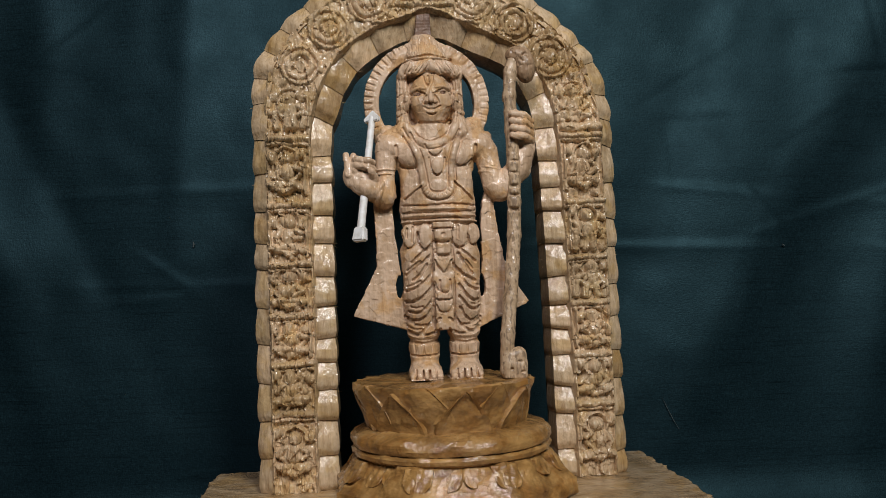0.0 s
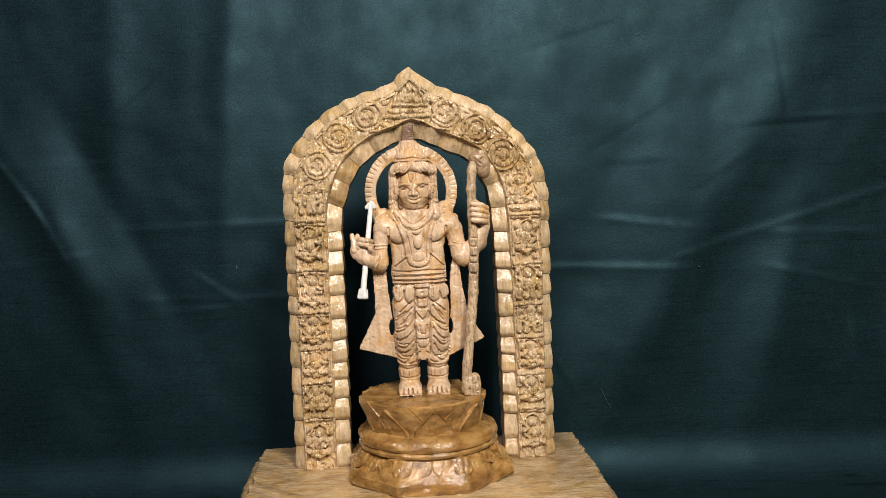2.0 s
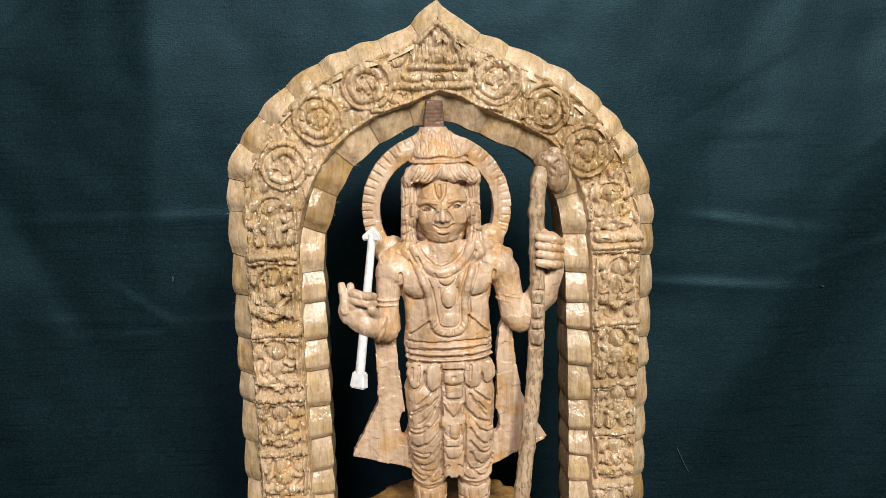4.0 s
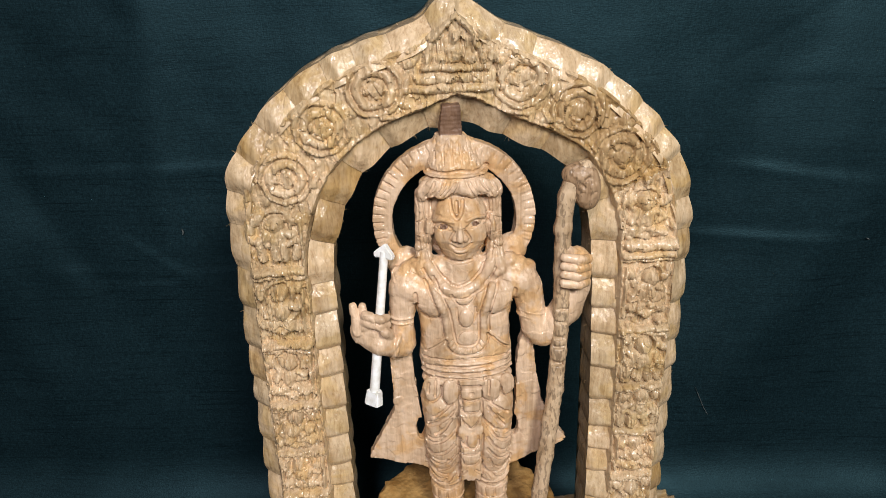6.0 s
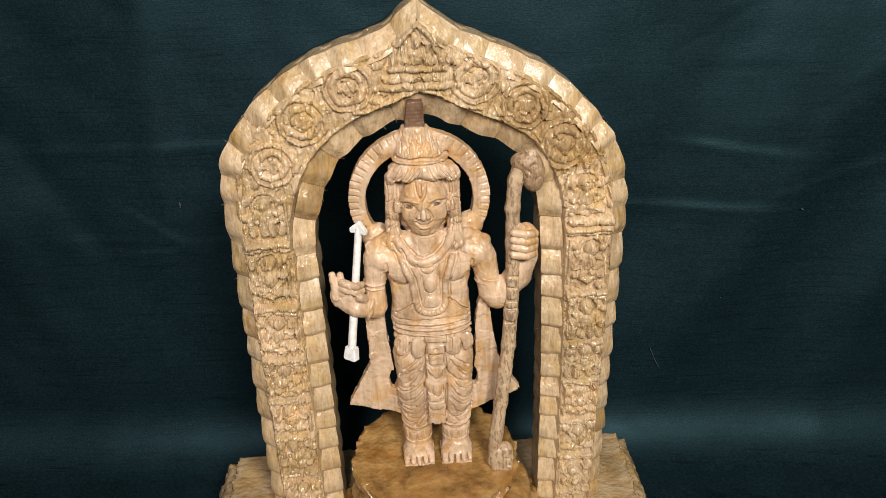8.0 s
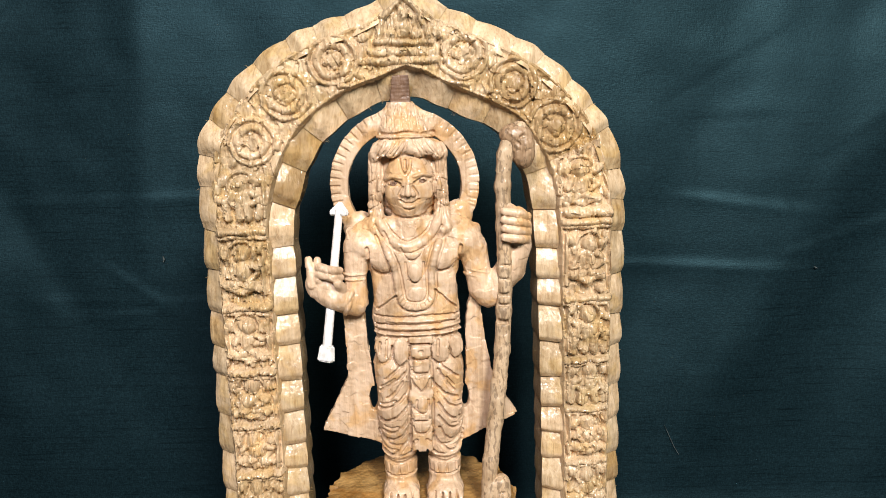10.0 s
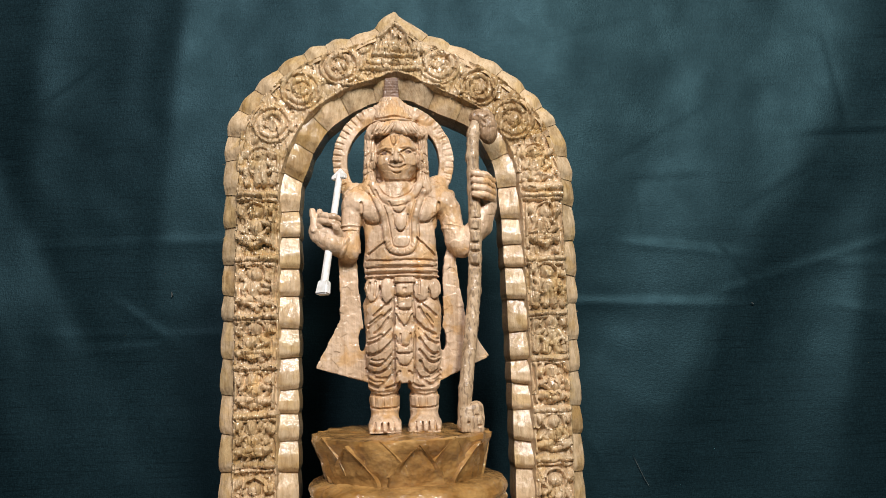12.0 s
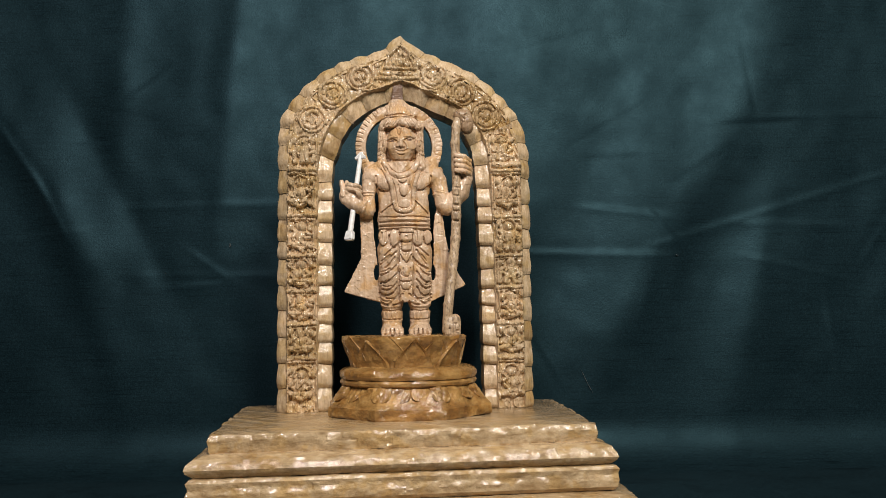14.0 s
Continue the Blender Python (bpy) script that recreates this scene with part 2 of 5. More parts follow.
def facets(x, y, z, size, seed=0, tilt=0.3, step=0.25):
    """Heights of flat knife cuts: each cell of a jittered grid is a small tilted plane."""
    x, y, z = (np.asarray(a, float) / size for a in np.broadcast_arrays(x, y, z))
    i, j, k = np.floor(x), np.floor(y), np.floor(z)
    best, out = np.full(x.shape, 9.0), np.zeros(x.shape)
    flat_y = bool(np.all(y == 0))
    for a in (-1, 0, 1):
        for b_ in ((0,) if flat_y else (-1, 0, 1)):
            for c in (-1, 0, 1):
                ci, cj, ck = i + a, j + b_, k + c
                dx = x - ci - 0.15 - 0.7 * hash3(ci, cj, ck, seed)
                dy = 0 * x if flat_y else y - cj - 0.15 - 0.7 * hash3(ci, cj, ck, seed + 1)
                dz = z - ck - 0.15 - 0.7 * hash3(ci, cj, ck, seed + 2)
                d = dx * dx + dy * dy + dz * dz
                h = tilt * ((hash3(ci, cj, ck, seed + 3) - 0.5) * dx + (hash3(ci, cj, ck, seed + 4) - 0.5) * dz + (hash3(ci, cj, ck, seed + 5) - 0.5) * dy) * 2 + step * (hash3(ci, cj, ck, seed + 6) - 0.5) * 2
                near = d < best
                best, out = np.where(near, d, best), np.where(near, h, out)
    return out * size


def box_mesh(lo, hi, bevel=0.0, segments=2):
    bm = bmesh.new()
    bmesh.ops.create_cube(bm, size=1)
    lo, hi = Vector(lo), Vector(hi)
    for v in bm.verts:
        v.co = Vector((lo[i] + (v.co[i] + 0.5) * (hi[i] - lo[i]) for i in range(3)))
    if bevel:
        bmesh.ops.bevel(bm, geom=bm.edges, offset=bevel, segments=segments, affect="EDGES")
    return bm


# ---- the room ----
FLOOR = -0.072
tagged(part("floor", box_mesh((-3.0, -4.0, FLOOR - 0.05), (3.0, 1.5, FLOOR - 0.002)), PLASTER, smooth=False), "plain pale floor under the cloth", "floor", kind="structure")
tagged(part("ceiling", box_mesh((-3.0, -4.0, 2.5), (3.0, 1.5, 2.55)), PLASTER, smooth=False), "plain pale plaster ceiling", "ceiling", kind="structure")
for nm, lo, hi in (("wall_back", (-3.0, 1.5, FLOOR - 0.05), (3.0, 1.55, 2.55)), ("wall_front", (-3.0, -4.05, FLOOR - 0.05), (3.0, -4.0, 2.55)),
                   ("wall_west", (-3.05, -4.05, FLOOR - 0.05), (-3.0, 1.55, 2.55)), ("wall_east", (3.0, -4.05, FLOOR - 0.05), (3.05, 1.55, 2.55))):
    tagged(part(nm, box_mesh(lo, hi), PLASTER, smooth=False), "plain pale plaster wall", "wall", kind="structure")


# ---- the cloth backdrop: hangs, rolls forward and lies under the plinth ----
def ridge(x, z, x0, z0, x1, z1, height, width, lean=0.0):
    """A soft fold along a line; lean makes one flank steeper."""
    dx, dz = x1 - x0, z1 - z0
    n = math.hypot(dx, dz)
    along = ((x - x0) * dx + (z - z0) * dz) / n
    across = (-(x - x0) * dz + (z - z0) * dx) / n
    past = np.maximum(0, np.maximum(-along, along - n))
    a = across / width
    shape = np.exp(-a * a) + lean * np.tanh(2 * a) * np.exp(-0.12 * a * a)
    return height * shape * np.exp(-((past / (2.5 * width + 0.01)) ** 2))


def cloth_folds(x, z):
    y = np.zeros_like(x)
    # broad hanging folds
    y += 0.0018 * np.sin(x * 21 + 0.9 + 0.8 * np.sin(z * 5)) * (0.4 + 0.6 * np.clip(z / 0.35, 0, 1))
    y += 0.0013 * np.sin(x * 43 + 2.0 - z * 6)
    y += 0.0016 * fuzz(x, x * 0, z, 0.06, 3) + 0.0007 * fuzz(x, x * 0, z, 0.022, 4)
    soft = (
        (-0.166, 0.46, -0.184, 0.20, -0.004, 0.013), (-0.29, 0.45, -0.29, 0.25, -0.008, 0.02),
        (-0.39, 0.25, -0.335, 0.165, -0.009, 0.016), (-0.335, 0.165, -0.29, 0.03, -0.008, 0.02),
        (-0.313, 0.247, -0.25, 0.132, 0.006, 0.016),
        (0.35, 0.127, 0.311, -0.02, -0.007, 0.018),
    )
    for s in soft:
        y += 0.50 * ridge(x, z, *s[:5], 1.3 * s[5], lean=0.6)
    # a slanting panel between two diagonal folds: sinks into the first, comes forward to the second
    zs = np.array([-0.1, 0.055, 0.091, 0.15, 0.231, 0.311, 0.384, 0.6])
    first = np.interp(z, zs, [0.08, 0.122, 0.14, 0.169, 0.206, 0.233, 0.255, 0.30])
    second = np.interp(z, zs, [0.15, 0.212, 0.231, 0.264, 0.318, 0.361, 0.384, 0.42])
    for off in (-0.012, -0.006, 0.0, 0.006, 0.012):
        u = x + off - first
        w = second - first
        sag = np.where(u < 0, 0.0045 * np.clip(1 + u / 0.055, 0, 1), np.where(u < w, 0.0045 - 0.0110 * u / w, -0.0065 * np.clip(1 - (u - w) / 0.050, 0, 1)))
        y += 0.2 * sag * np.clip((z + 0.03) / 0.08, 0, 1)
    crisp = (
        (-0.256, 0.189, -0.10, 0.191, 0.0022), (-0.381, 0.158, -0.329, 0.164, 0.0026), (-0.394, 0.253, -0.308, 0.254, 0.0018),
        (-0.216, 0.108, -0.199, 0.109, 0.0030), (-0.198, 0.135, -0.185, 0.126, 0.0022), (0.267, 0.147, 0.498, 0.215, 0.0020),
        (0.201, 0.181, 0.258, 0.173, 0.0024), (0.258, 0.168, 0.272, 0.15, 0.0022), (0.10, 0.139, 0.25, 0.133, 0.0026),
        (0.391, 0.274, 0.463, 0.276, 0.0026), (0.34, 0.266, 0.386, 0.269, -0.0022), (0.36, 0.127, 0.418, 0.113, 0.0022),
        (0.362, 0.164, 0.431, 0.161, 0.0022), (-0.396, 0.262, -0.358, 0.209, 0.0040), (-0.358, 0.209, -0.335, 0.169, 0.0036), (-0.25, 0.12, -0.10, 0.118, 0.0014),
    )
    for x0, z0, x1, z1, h in crisp:
        y -= 0.24 * ridge(x, z, x0, z0, x1, z1, h, 0.0036, lean=-0.8)
    rng = random.Random(17)
    for k in range(26):
        x0, z0 = rng.choice((-1, 1)) * rng.uniform(0.11, 0.5), rng.uniform(0.0, 0.42)
        turn, n = rng.choice((0.0, 0.0, 1.2, 1.9, 0.5)) + rng.uniform(-0.3, 0.3), rng.uniform(0.015, 0.07)
        y -= ridge(x, z, x0, z0, x0 + n * math.cos(turn), z0 + n * math.sin(turn), rng.uniform(-0.0004, 0.0005), 0.0030, lean=-0.8)
    return y


def backdrop():
    xs = np.concatenate([np.linspace(-1.1, -0.6, 40)[:-1], np.linspace(-0.6, 0.6, 461), np.linspace(0.6, 1.1, 40)[1:]])
    top, roll = 0.95, 0.046
    down = np.concatenate([np.linspace(0, 0.40, 50)[:-1], np.linspace(0.40, top - FLOOR - roll, 240)])
    turn = np.linspace(0, math.pi / 2, 15)[1:]
    flat = np.linspace(0, 1.15, 60)[1:]
    rows = []
    for d in down:
        z = np.full_like(xs, top - d)
        rows.append(np.stack([xs, 0.146 - 0.065 * xs + 0.02 * z + cloth_folds(xs, z) * np.clip((z - FLOOR) / 0.13, 0, 1), z], -1))
    foot = rows[-1][:, 1]
    for a in turn:
        rows.append(np.stack([xs, foot - roll * (1 - math.cos(a)), np.full_like(xs, FLOOR + roll * (1 - math.sin(a)))], -1))
    for d in flat:
        y = foot - roll - d
        z = FLOOR + 0.0006 * (1 + fuzz(xs, y, y * 0, 0.05, 9)) * min(1, d / 0.05)
        rows.append(np.stack([xs, y, z], -1))
    grid = np.array(rows)
    n, m = grid.shape[:2]
    faces = [(i * m + j, (i + 1) * m + j, (i + 1) * m + j + 1, i * m + j + 1) for i in range(n - 1) for j in range(m - 1)]
    ob = from_arrays("cloth_backdrop", grid.reshape(-1, 3), faces, CLOTH)
    solid = ob.modifiers.new("thickness", "SOLIDIFY")
    solid.thickness, solid.offset = 0.0008, -1
    return tagged(ob, "dark teal creased cloth backdrop hanging behind the carving", "cloth backdrop", kind="structure")


backdrop()


def cloth_place(x, z):
    p, q = np.array([x]), np.array([z])
    return float(0.146 - 0.065 * x + 0.02 * z + (cloth_folds(p, q) * np.clip((q - FLOOR) / 0.13, 0, 1))[0])


def caught_strand(name, line, r, label, category):
    """A fine strand lying on the hanging cloth, thin at both ends."""
    pts = [Vector((x, cloth_place(x, z) - 0.0012 - r, z)) for x, z in line]
    n, m, verts, faces = 6, len(pts), [], []
    for k, p in enumerate(pts):
        way = (pts[min(k + 1, m - 1)] - pts[max(k - 1, 0)]).normalized()
        side = way.cross(Vector((0, 1, 0))).normalized()
        thin = r * (0.35 if k in (0, m - 1) else 1.0)
        for j in range(n):
            a = 2 * math.pi * j / n
            verts.append(p + thin * (math.cos(a) * side + math.sin(a) * way.cross(side)))
    for k in range(m - 1):
        faces += [(k * n + j, k * n + (j + 1) % n, (k + 1) * n + (j + 1) % n, (k + 1) * n + j) for j in range(n)]
    faces += [tuple(range(n)), tuple(reversed(range((m - 1) * n, m * n)))]
    return tagged(from_arrays(name, verts, faces, LINT), label, category)


caught_strand("thread", [(0.1740, 0.0210), (0.1762, 0.0160), (0.1790, 0.0095), (0.1815, 0.0040), (0.1850, -0.0020)], 0.00022, "thin pale loose thread caught on the dark cloth", "thread")
caught_strand("lint", [(-0.1700, 0.1500), (-0.1695, 0.1480), (-0.1700, 0.1458)], 0.0007, "small grey tuft of lint stuck to the dark cloth", "lint")
caught_strand("lint", [(0.2730, 0.1325), (0.2742, 0.1318), (0.2755, 0.1312)], 0.0005, "tiny pale speck of lint stuck to the dark cloth", "lint")


# ---- the plinth: three stepped mouldings under a thick slab ----
def outline(grow, n=190):
    """The plinth's plan, slightly out of square, walked round in n steps a side."""
    corners = [(-0.1248 - grow, -0.115 - grow), (0.1205 + grow, -0.107 - grow), (0.1295 + grow, 0.058 + grow), (-0.1345 - grow, 0.059 + grow)]
    pts = []
    for (x0, y0), (x1, y1) in zip(corners, corners[1:] + corners[:1]):
        for i in range(n):
            t = i / n
            pts.append((x0 + (x1 - x0) * t, y0 + (y1 - y0) * t))
    return pts


def moulding(name, profile, parent, label="", seed=0, rough=0.0006):
    """Sweeps a profile of (grow, z) round the plinth; chisel marks push the faces in and out."""
    rows = []
    for k, (g, z) in enumerate(profile):
        p = np.array(outline(g))
        lvl = p[:, 0] * 0 + z
        wob = 0.7 * rough * fuzz(p[:, 0] * 0.7, p[:, 1] * 0.7, lvl, 0.0035, seed) + 0.6 * rough * fuzz(p[:, 0], p[:, 1], lvl, 0.009, seed + 2) + 0.6 * rough * fuzz(p[:, 0], p[:, 1], lvl * 0.5, 0.03, seed + 1) + 500 * rough * facets(p[:, 0], p[:, 1], lvl * 0.9, 0.0055, seed, 0.22, 0.06) + 420 * rough * facets(p[:, 0] + 0.6 * lvl, p[:, 1] + 0.6 * lvl, lvl * 0.7, 0.0028, seed + 7, 0.35, 0.10)
        away = p - np.array([0, -0.025])
        away /= np.linalg.norm(away, axis=1, keepdims=True)
        p = p + away * wob[:, None]
        rows.append(np.column_stack([p, np.full(len(p), z) + 0.3 * wob]))
    n = len(rows[0])
    verts = np.concatenate(rows)
    faces = [(i * n + j, i * n + (j + 1) % n, (i + 1) * n + (j + 1) % n, (i + 1) * n + j) for i in range(len(rows) - 1) for j in range(n)]
    faces = [f[::-1] for f in faces]
    faces += [tuple(range(n)), tuple(reversed(range((len(rows) - 1) * n, len(rows) * n)))]
    return from_arrays(name, verts, faces, WOOD_PLINTH, parent, label, crisp=28)


plinth = thing("plinth", "stepped pale wooden plinth with chiselled mouldings on cloth", "plinth", at=(0, 0, FLOOR))
lift = -FLOOR


def rel(profile):
    return [(g, z + lift) for g, z in profile]


def dense(profile, step=0.0011):
    """Fills a profile with points close together, so that tool marks have room."""
    out = [profile[0]]
    for (g0, z0), (g1, z1) in zip(profile, profile[1:]):
        n = max(1, int(math.hypot(g1 - g0, z1 - z0) / step))
        out += [(g0 + (g1 - g0) * k / n, z0 + (z1 - z0) * k / n) for k in range(1, n + 1)]
    return out


moulding("top_slab", dense(rel([(-0.0022, 0), (-0.0006, -0.0006), (0.0, -0.002), (0.0003, -0.004), (0.0001, -0.0065), (0.0, -0.0085), (-0.0006, -0.0115), (-0.003, -0.0122)])), plinth, seed=3, rough=0.0013)
moulding("upper_moulding", dense(rel([(-0.004, -0.0112), (0.003, -0.0120), (0.0076, -0.0140), (0.0102, -0.0168), (0.0112, -0.0195), (0.0102, -0.0215), (0.0078, -0.0236), (0.0060, -0.0250)])), plinth, "glossy rounded moulding", seed=13, rough=0.0009)
moulding("lower_moulding", dense(rel([(0.002, -0.0244), (0.0090, -0.0254), (0.0104, -0.0272), (0.0098, -0.0305), (0.0108, -0.034), (0.0104, -0.038), (0.0080, -0.0405), (0.004, -0.0418)])), plinth, seed=23, rough=0.0010)
moulding("foot_slab", dense(rel([(0.003, -0.0408), (0.014, -0.0416), (0.0195, -0.0432), (0.0215, -0.046), (0.0225, -0.060), (0.022, FLOOR + 0.001)]), 0.003), plinth, seed=33, rough=0.0008)


# ---- the arch ----
def spline(points, per=24):
    """A smooth curve through points."""
    p = [Vector((*q, 0)) for q in points]
    p = [2 * p[0] - p[1]] + p + [2 * p[-1] - p[-2]]
    out = []
    for i in range(1, len(p) - 2):
        for k in range(per):
            t = k / per
            a, b_, c, d = p[i - 1], p[i], p[i + 1], p[i + 2]
            out.append(0.5 * ((2 * b_) + (c - a) * t + (2 * a - 5 * b_ + 4 * c - d) * t * t + (3 * b_ - a - 3 * c + d) * t ** 3))
    out.append(p[-2])
    return np.array([(q.x, q.y) for q in out])


OUT_L = spline([(-0.0998, 0), (-0.1002, 0.1), (-0.1003, 0.185), (-0.0998, 0.213), (-0.0972, 0.2332), (-0.0892, 0.2461), (-0.0773, 0.2604), (-0.0597, 0.2738), (-0.0421, 0.2818), (-0.0195, 0.2890), (-0.0100, 0.2965), (-0.0021, 0.303)])
OUT_R = spline([(0.1006, 0), (0.1013, 0.1), (0.1020, 0.185), (0.1014, 0.205), (0.0966, 0.2243), (0.0910, 0.2374), (0.0766, 0.2546), (0.0587, 0.2697), (0.0373, 0.2801), (0.0168, 0.2888), (0.0079, 0.2945), (-0.0021, 0.303)])
IN_L = spline([(-0.0578, 0), (-0.0578, 0.1), (-0.0577, 0.165), (-0.0575, 0.1913), (-0.0525, 0.2085), (-0.0479, 0.22), (-0.0404, 0.2308), (-0.0295, 0.2393), (-0.0198, 0.2449), (-0.0125, 0.2474), (-0.007, 0.2485), (-0.0021, 0.249)])
IN_R = spline([(0.0622, 0), (0.061, 0.1), (0.059, 0.165), (0.0575, 0.19), (0.0555, 0.206), (0.0505, 0.2185), (0.0435, 0.2305), (0.033, 0.2365), (0.022, 0.241), (0.0125, 0.2455), (0.006, 0.2485), (-0.0021, 0.249)])
for o in (OUT_L, OUT_R):
    high = np.clip((o[:, 1] - 0.19) / 0.03, 0, 1)
    o[:, 0] *= 1 + 0.008 * high
    o[:, 1] += 0.008 * (o[:, 1] - 0.19) * high
OUTER = np.concatenate([OUT_L, OUT_R[::-1][1:]])
INNER = np.concatenate([IN_L, IN_R[::-1][1:]])
_mid = 0.5 * (OUTER + INNER)
RUN = np.concatenate([[0], np.cumsum(np.linalg.norm(np.diff(_mid, axis=0), axis=1))])
LENGTH = RUN[-1]
APEX = float(RUN[len(OUT_L) - 1])


def across(s, u):
    """The place (x, z) at s metres along the arch's middle and u across it: 0 outer edge, 1 inner edge."""
    o = np.stack([np.interp(s, RUN, OUTER[:, i]) for i in (0, 1)], -1)
    n = np.stack([np.interp(s, RUN, INNER[:, i]) for i in (0, 1)], -1)
    u = np.asarray(u)[..., None]
    return o + (n - o) * u


def run_of(z, side):
    """How far along the arch a leg reaches the height z."""
    half = RUN <= APEX if side < 0 else RUN >= APEX
    zz, ss = _mid[half][:, 1], RUN[half]
    order = np.argsort(zz)
    return float(np.interp(z, zz[order], ss[order]))


arch = thing("carved_arch", "varnished carved wooden arch with scalloped edges and relief panels", "arch")
BACK = 0.027


def arch_body():
    s = np.linspace(0, LENGTH, 260)
    rows = []
    for u, y in ((0.0, BACK), (0.0, 0.0105), (0.035, 0.0085), (0.17, 0.001), (0.72, 0.001), (0.80, 0.005), (0.97, 0.011), (0.97, BACK)):
        p = across(s, np.full_like(s, u))
        rows.append(np.column_stack([p[:, 0], np.full(len(s), y), p[:, 1]]))
    n, m = len(s), len(rows)
    verts = np.concatenate(rows)
    faces = [(j * n + i, j * n + i + 1, ((j + 1) % m) * n + i + 1, ((j + 1) % m) * n + i) for j in range(m) for i in range(n - 1)]
    faces += [tuple(j * n for j in range(m)), tuple(j * n + n - 1 for j in reversed(range(m)))]
    return from_arrays("arch_body", verts, faces, WOOD_ARCH, arch)


arch_body()


def rim_curve(line):
    """Arc lengths, places and inward normals along one rim of the arch."""
    far = np.concatenate([[0], np.cumsum(np.linalg.norm(np.diff(line, axis=0), axis=1))])
    s = np.linspace(0, far[-1], 500)
    p = np.stack([np.interp(s, far, line[:, i]) for i in (0, 1)], -1)
    d = np.gradient(p, axis=0)
    k = np.ones(15) / 15
    d = np.stack([np.convolve(np.pad(d[:, i], 7, mode="edge"), k, mode="valid") for i in (0, 1)], -1)
    d /= np.linalg.norm(d, axis=1, keepdims=True)
    return s, p, np.stack([d[:, 1], -d[:, 0]], -1)


RIMS = {True: rim_curve(OUTER), False: rim_curve(INNER)}


def rim_place(s, d, outer):
    """The place at s along a rim and d metres from it into the wood."""
    ss, pp, nn = RIMS[outer]
    sign = 1 if outer else -1
    return np.stack([np.interp(s, ss, pp[:, i]) + sign * d * np.interp(s, ss, nn[:, i]) for i in (0, 1)], -1)


def scallop(s0, s1, width, outer, seed, skews):
    """One chiselled block of the border: ridged across the middle, cut back at both ends."""
    rng = random.Random(seed)
    ns, nu = 22, 10
    lift_ = rng.uniform(0.8, 1.15)
    s0, s1 = s0 - 0.0002, s1 + 0.0002
    verts, faces = [], []
    v = np.linspace(0, 1, ns)
    ss, pp, nn = RIMS[outer]
    bend = np.clip((rim_place(s0 + (s1 - s0) * v, 0.0, outer)[:, 1] - 0.19) / 0.03, 0, 1) if outer else 0 * v
    turnin = np.clip((rim_place(s0 + (s1 - s0) * v, 0.0, outer)[:, 1] - 0.19) / 0.05, 0, 1)
    bend = bend * np.clip(np.abs(s0 + (s1 - s0) * v - ss[int(np.argmax(pp[:, 1]))]) / 0.035, 0, 1)
    width = width + (0.0036 * bend if outer else 0.0030 * turnin)
    up = 0.5 * (s0 + s1) < ss[int(np.argmax(pp[:, 1]))]
    vv = v if up else 1 - v
    leg = rim_place(0.5 * (s0 + s1), 0.0, outer)[1] < 0.19
    foot, brow = (rng.uniform(0.08, 0.15), rng.uniform(0.40, 0.55)) if leg else (rng.uniform(0.22, 0.34), rng.uniform(0.42, 0.55))
    hump = np.interp(vv, [0, foot, brow, 1], [0.58, 1.0, rng.uniform(0.94, 1.02), 0.42 if leg else 0.46])
    smooth = np.array([1, 2, 3, 2, 1]) / 9
    hump = np.convolve(np.pad(hump, 2, mode="edge"), smooth, mode="valid")
    mound = np.sin(math.pi * v)
    tilt = rng.uniform(-0.0009, 0.0009)
    for j in range(nu):
        f = j / (nu - 1)
        edge = (1 - f) if outer else f
        d = width * (f if outer else 1 - f) - 0.0019 * (hump - 0.75) * edge
        slant = (skews[0] * (1 - v) + skews[1] * v) * (f - 0.5)
        p = rim_place(np.clip(s0 + (s1 - s0) * v + slant, 0, ss[-1]), d, outer)
        rise = 0.45 + (hump - 0.45) * lift_
        if outer:
            y = 0.0036 - 0.0046 * f ** 0.8 - (0.0046 + 0.0016 * bend) * (rise - 0.25) * (0.6 + 0.4 * f) + tilt * (f - 0.5) * mound
        else:
            y = 0.0012 + (0.0030 + 0.0030 * turnin) * f ** 1.3 - (0.0062 - 0.0006 * turnin) * (rise - 0.25) + tilt * (f - 0.5) * mound
        y = y + 0.00045 * fuzz(p[:, 0], y * 0, p[:, 1] * 0.5, 0.0026, 7) + 0.0006 * fuzz(p[:, 0], y * 0, p[:, 1], 0.0085, 8)
        verts += [(a, b_, c) for a, b_, c in zip(p[:, 0], y, p[:, 1])]
    front = len(verts)
    verts += [(x, 0.020, z) for x, y, z in verts]
    for j in range(nu - 1):
        for i in range(ns - 1):
            faces.append((j * ns + i, j * ns + i + 1, (j + 1) * ns + i + 1, (j + 1) * ns + i))
    rim = [i for i in range(ns)] + [j * ns + ns - 1 for j in range(1, nu)] + [(nu - 1) * ns + i for i in range(ns - 2, -1, -1)] + [j * ns for j in range(nu - 2, 0, -1)]
    for a, b_ in zip(rim, rim[1:] + rim[:1]):
        faces.append((b_, a, a + front, b_ + front))
    return from_arrays("scallop", verts, faces, WOOD_ARCH, arch, crisp=26)


def border(width, pitch, outer, seed):
    rng = random.Random(seed)
    cuts, s = [0.0], 0.0
    total = RIMS[outer][0][-1]
    while s < total - 1.3 * pitch:
        s += pitch * rng.uniform(0.78, 1.2)
        cuts.append(s)
    cuts.append(total)
    skews = [0.0] + [rng.uniform(-0.0016, 0.0010) for _ in cuts[2:]] + [0.0]
    for k, (a, b_) in enumerate(zip(cuts, cuts[1:])):
        scallop(a, b_, width, outer, seed * 100 + k, skews[k:k + 2])


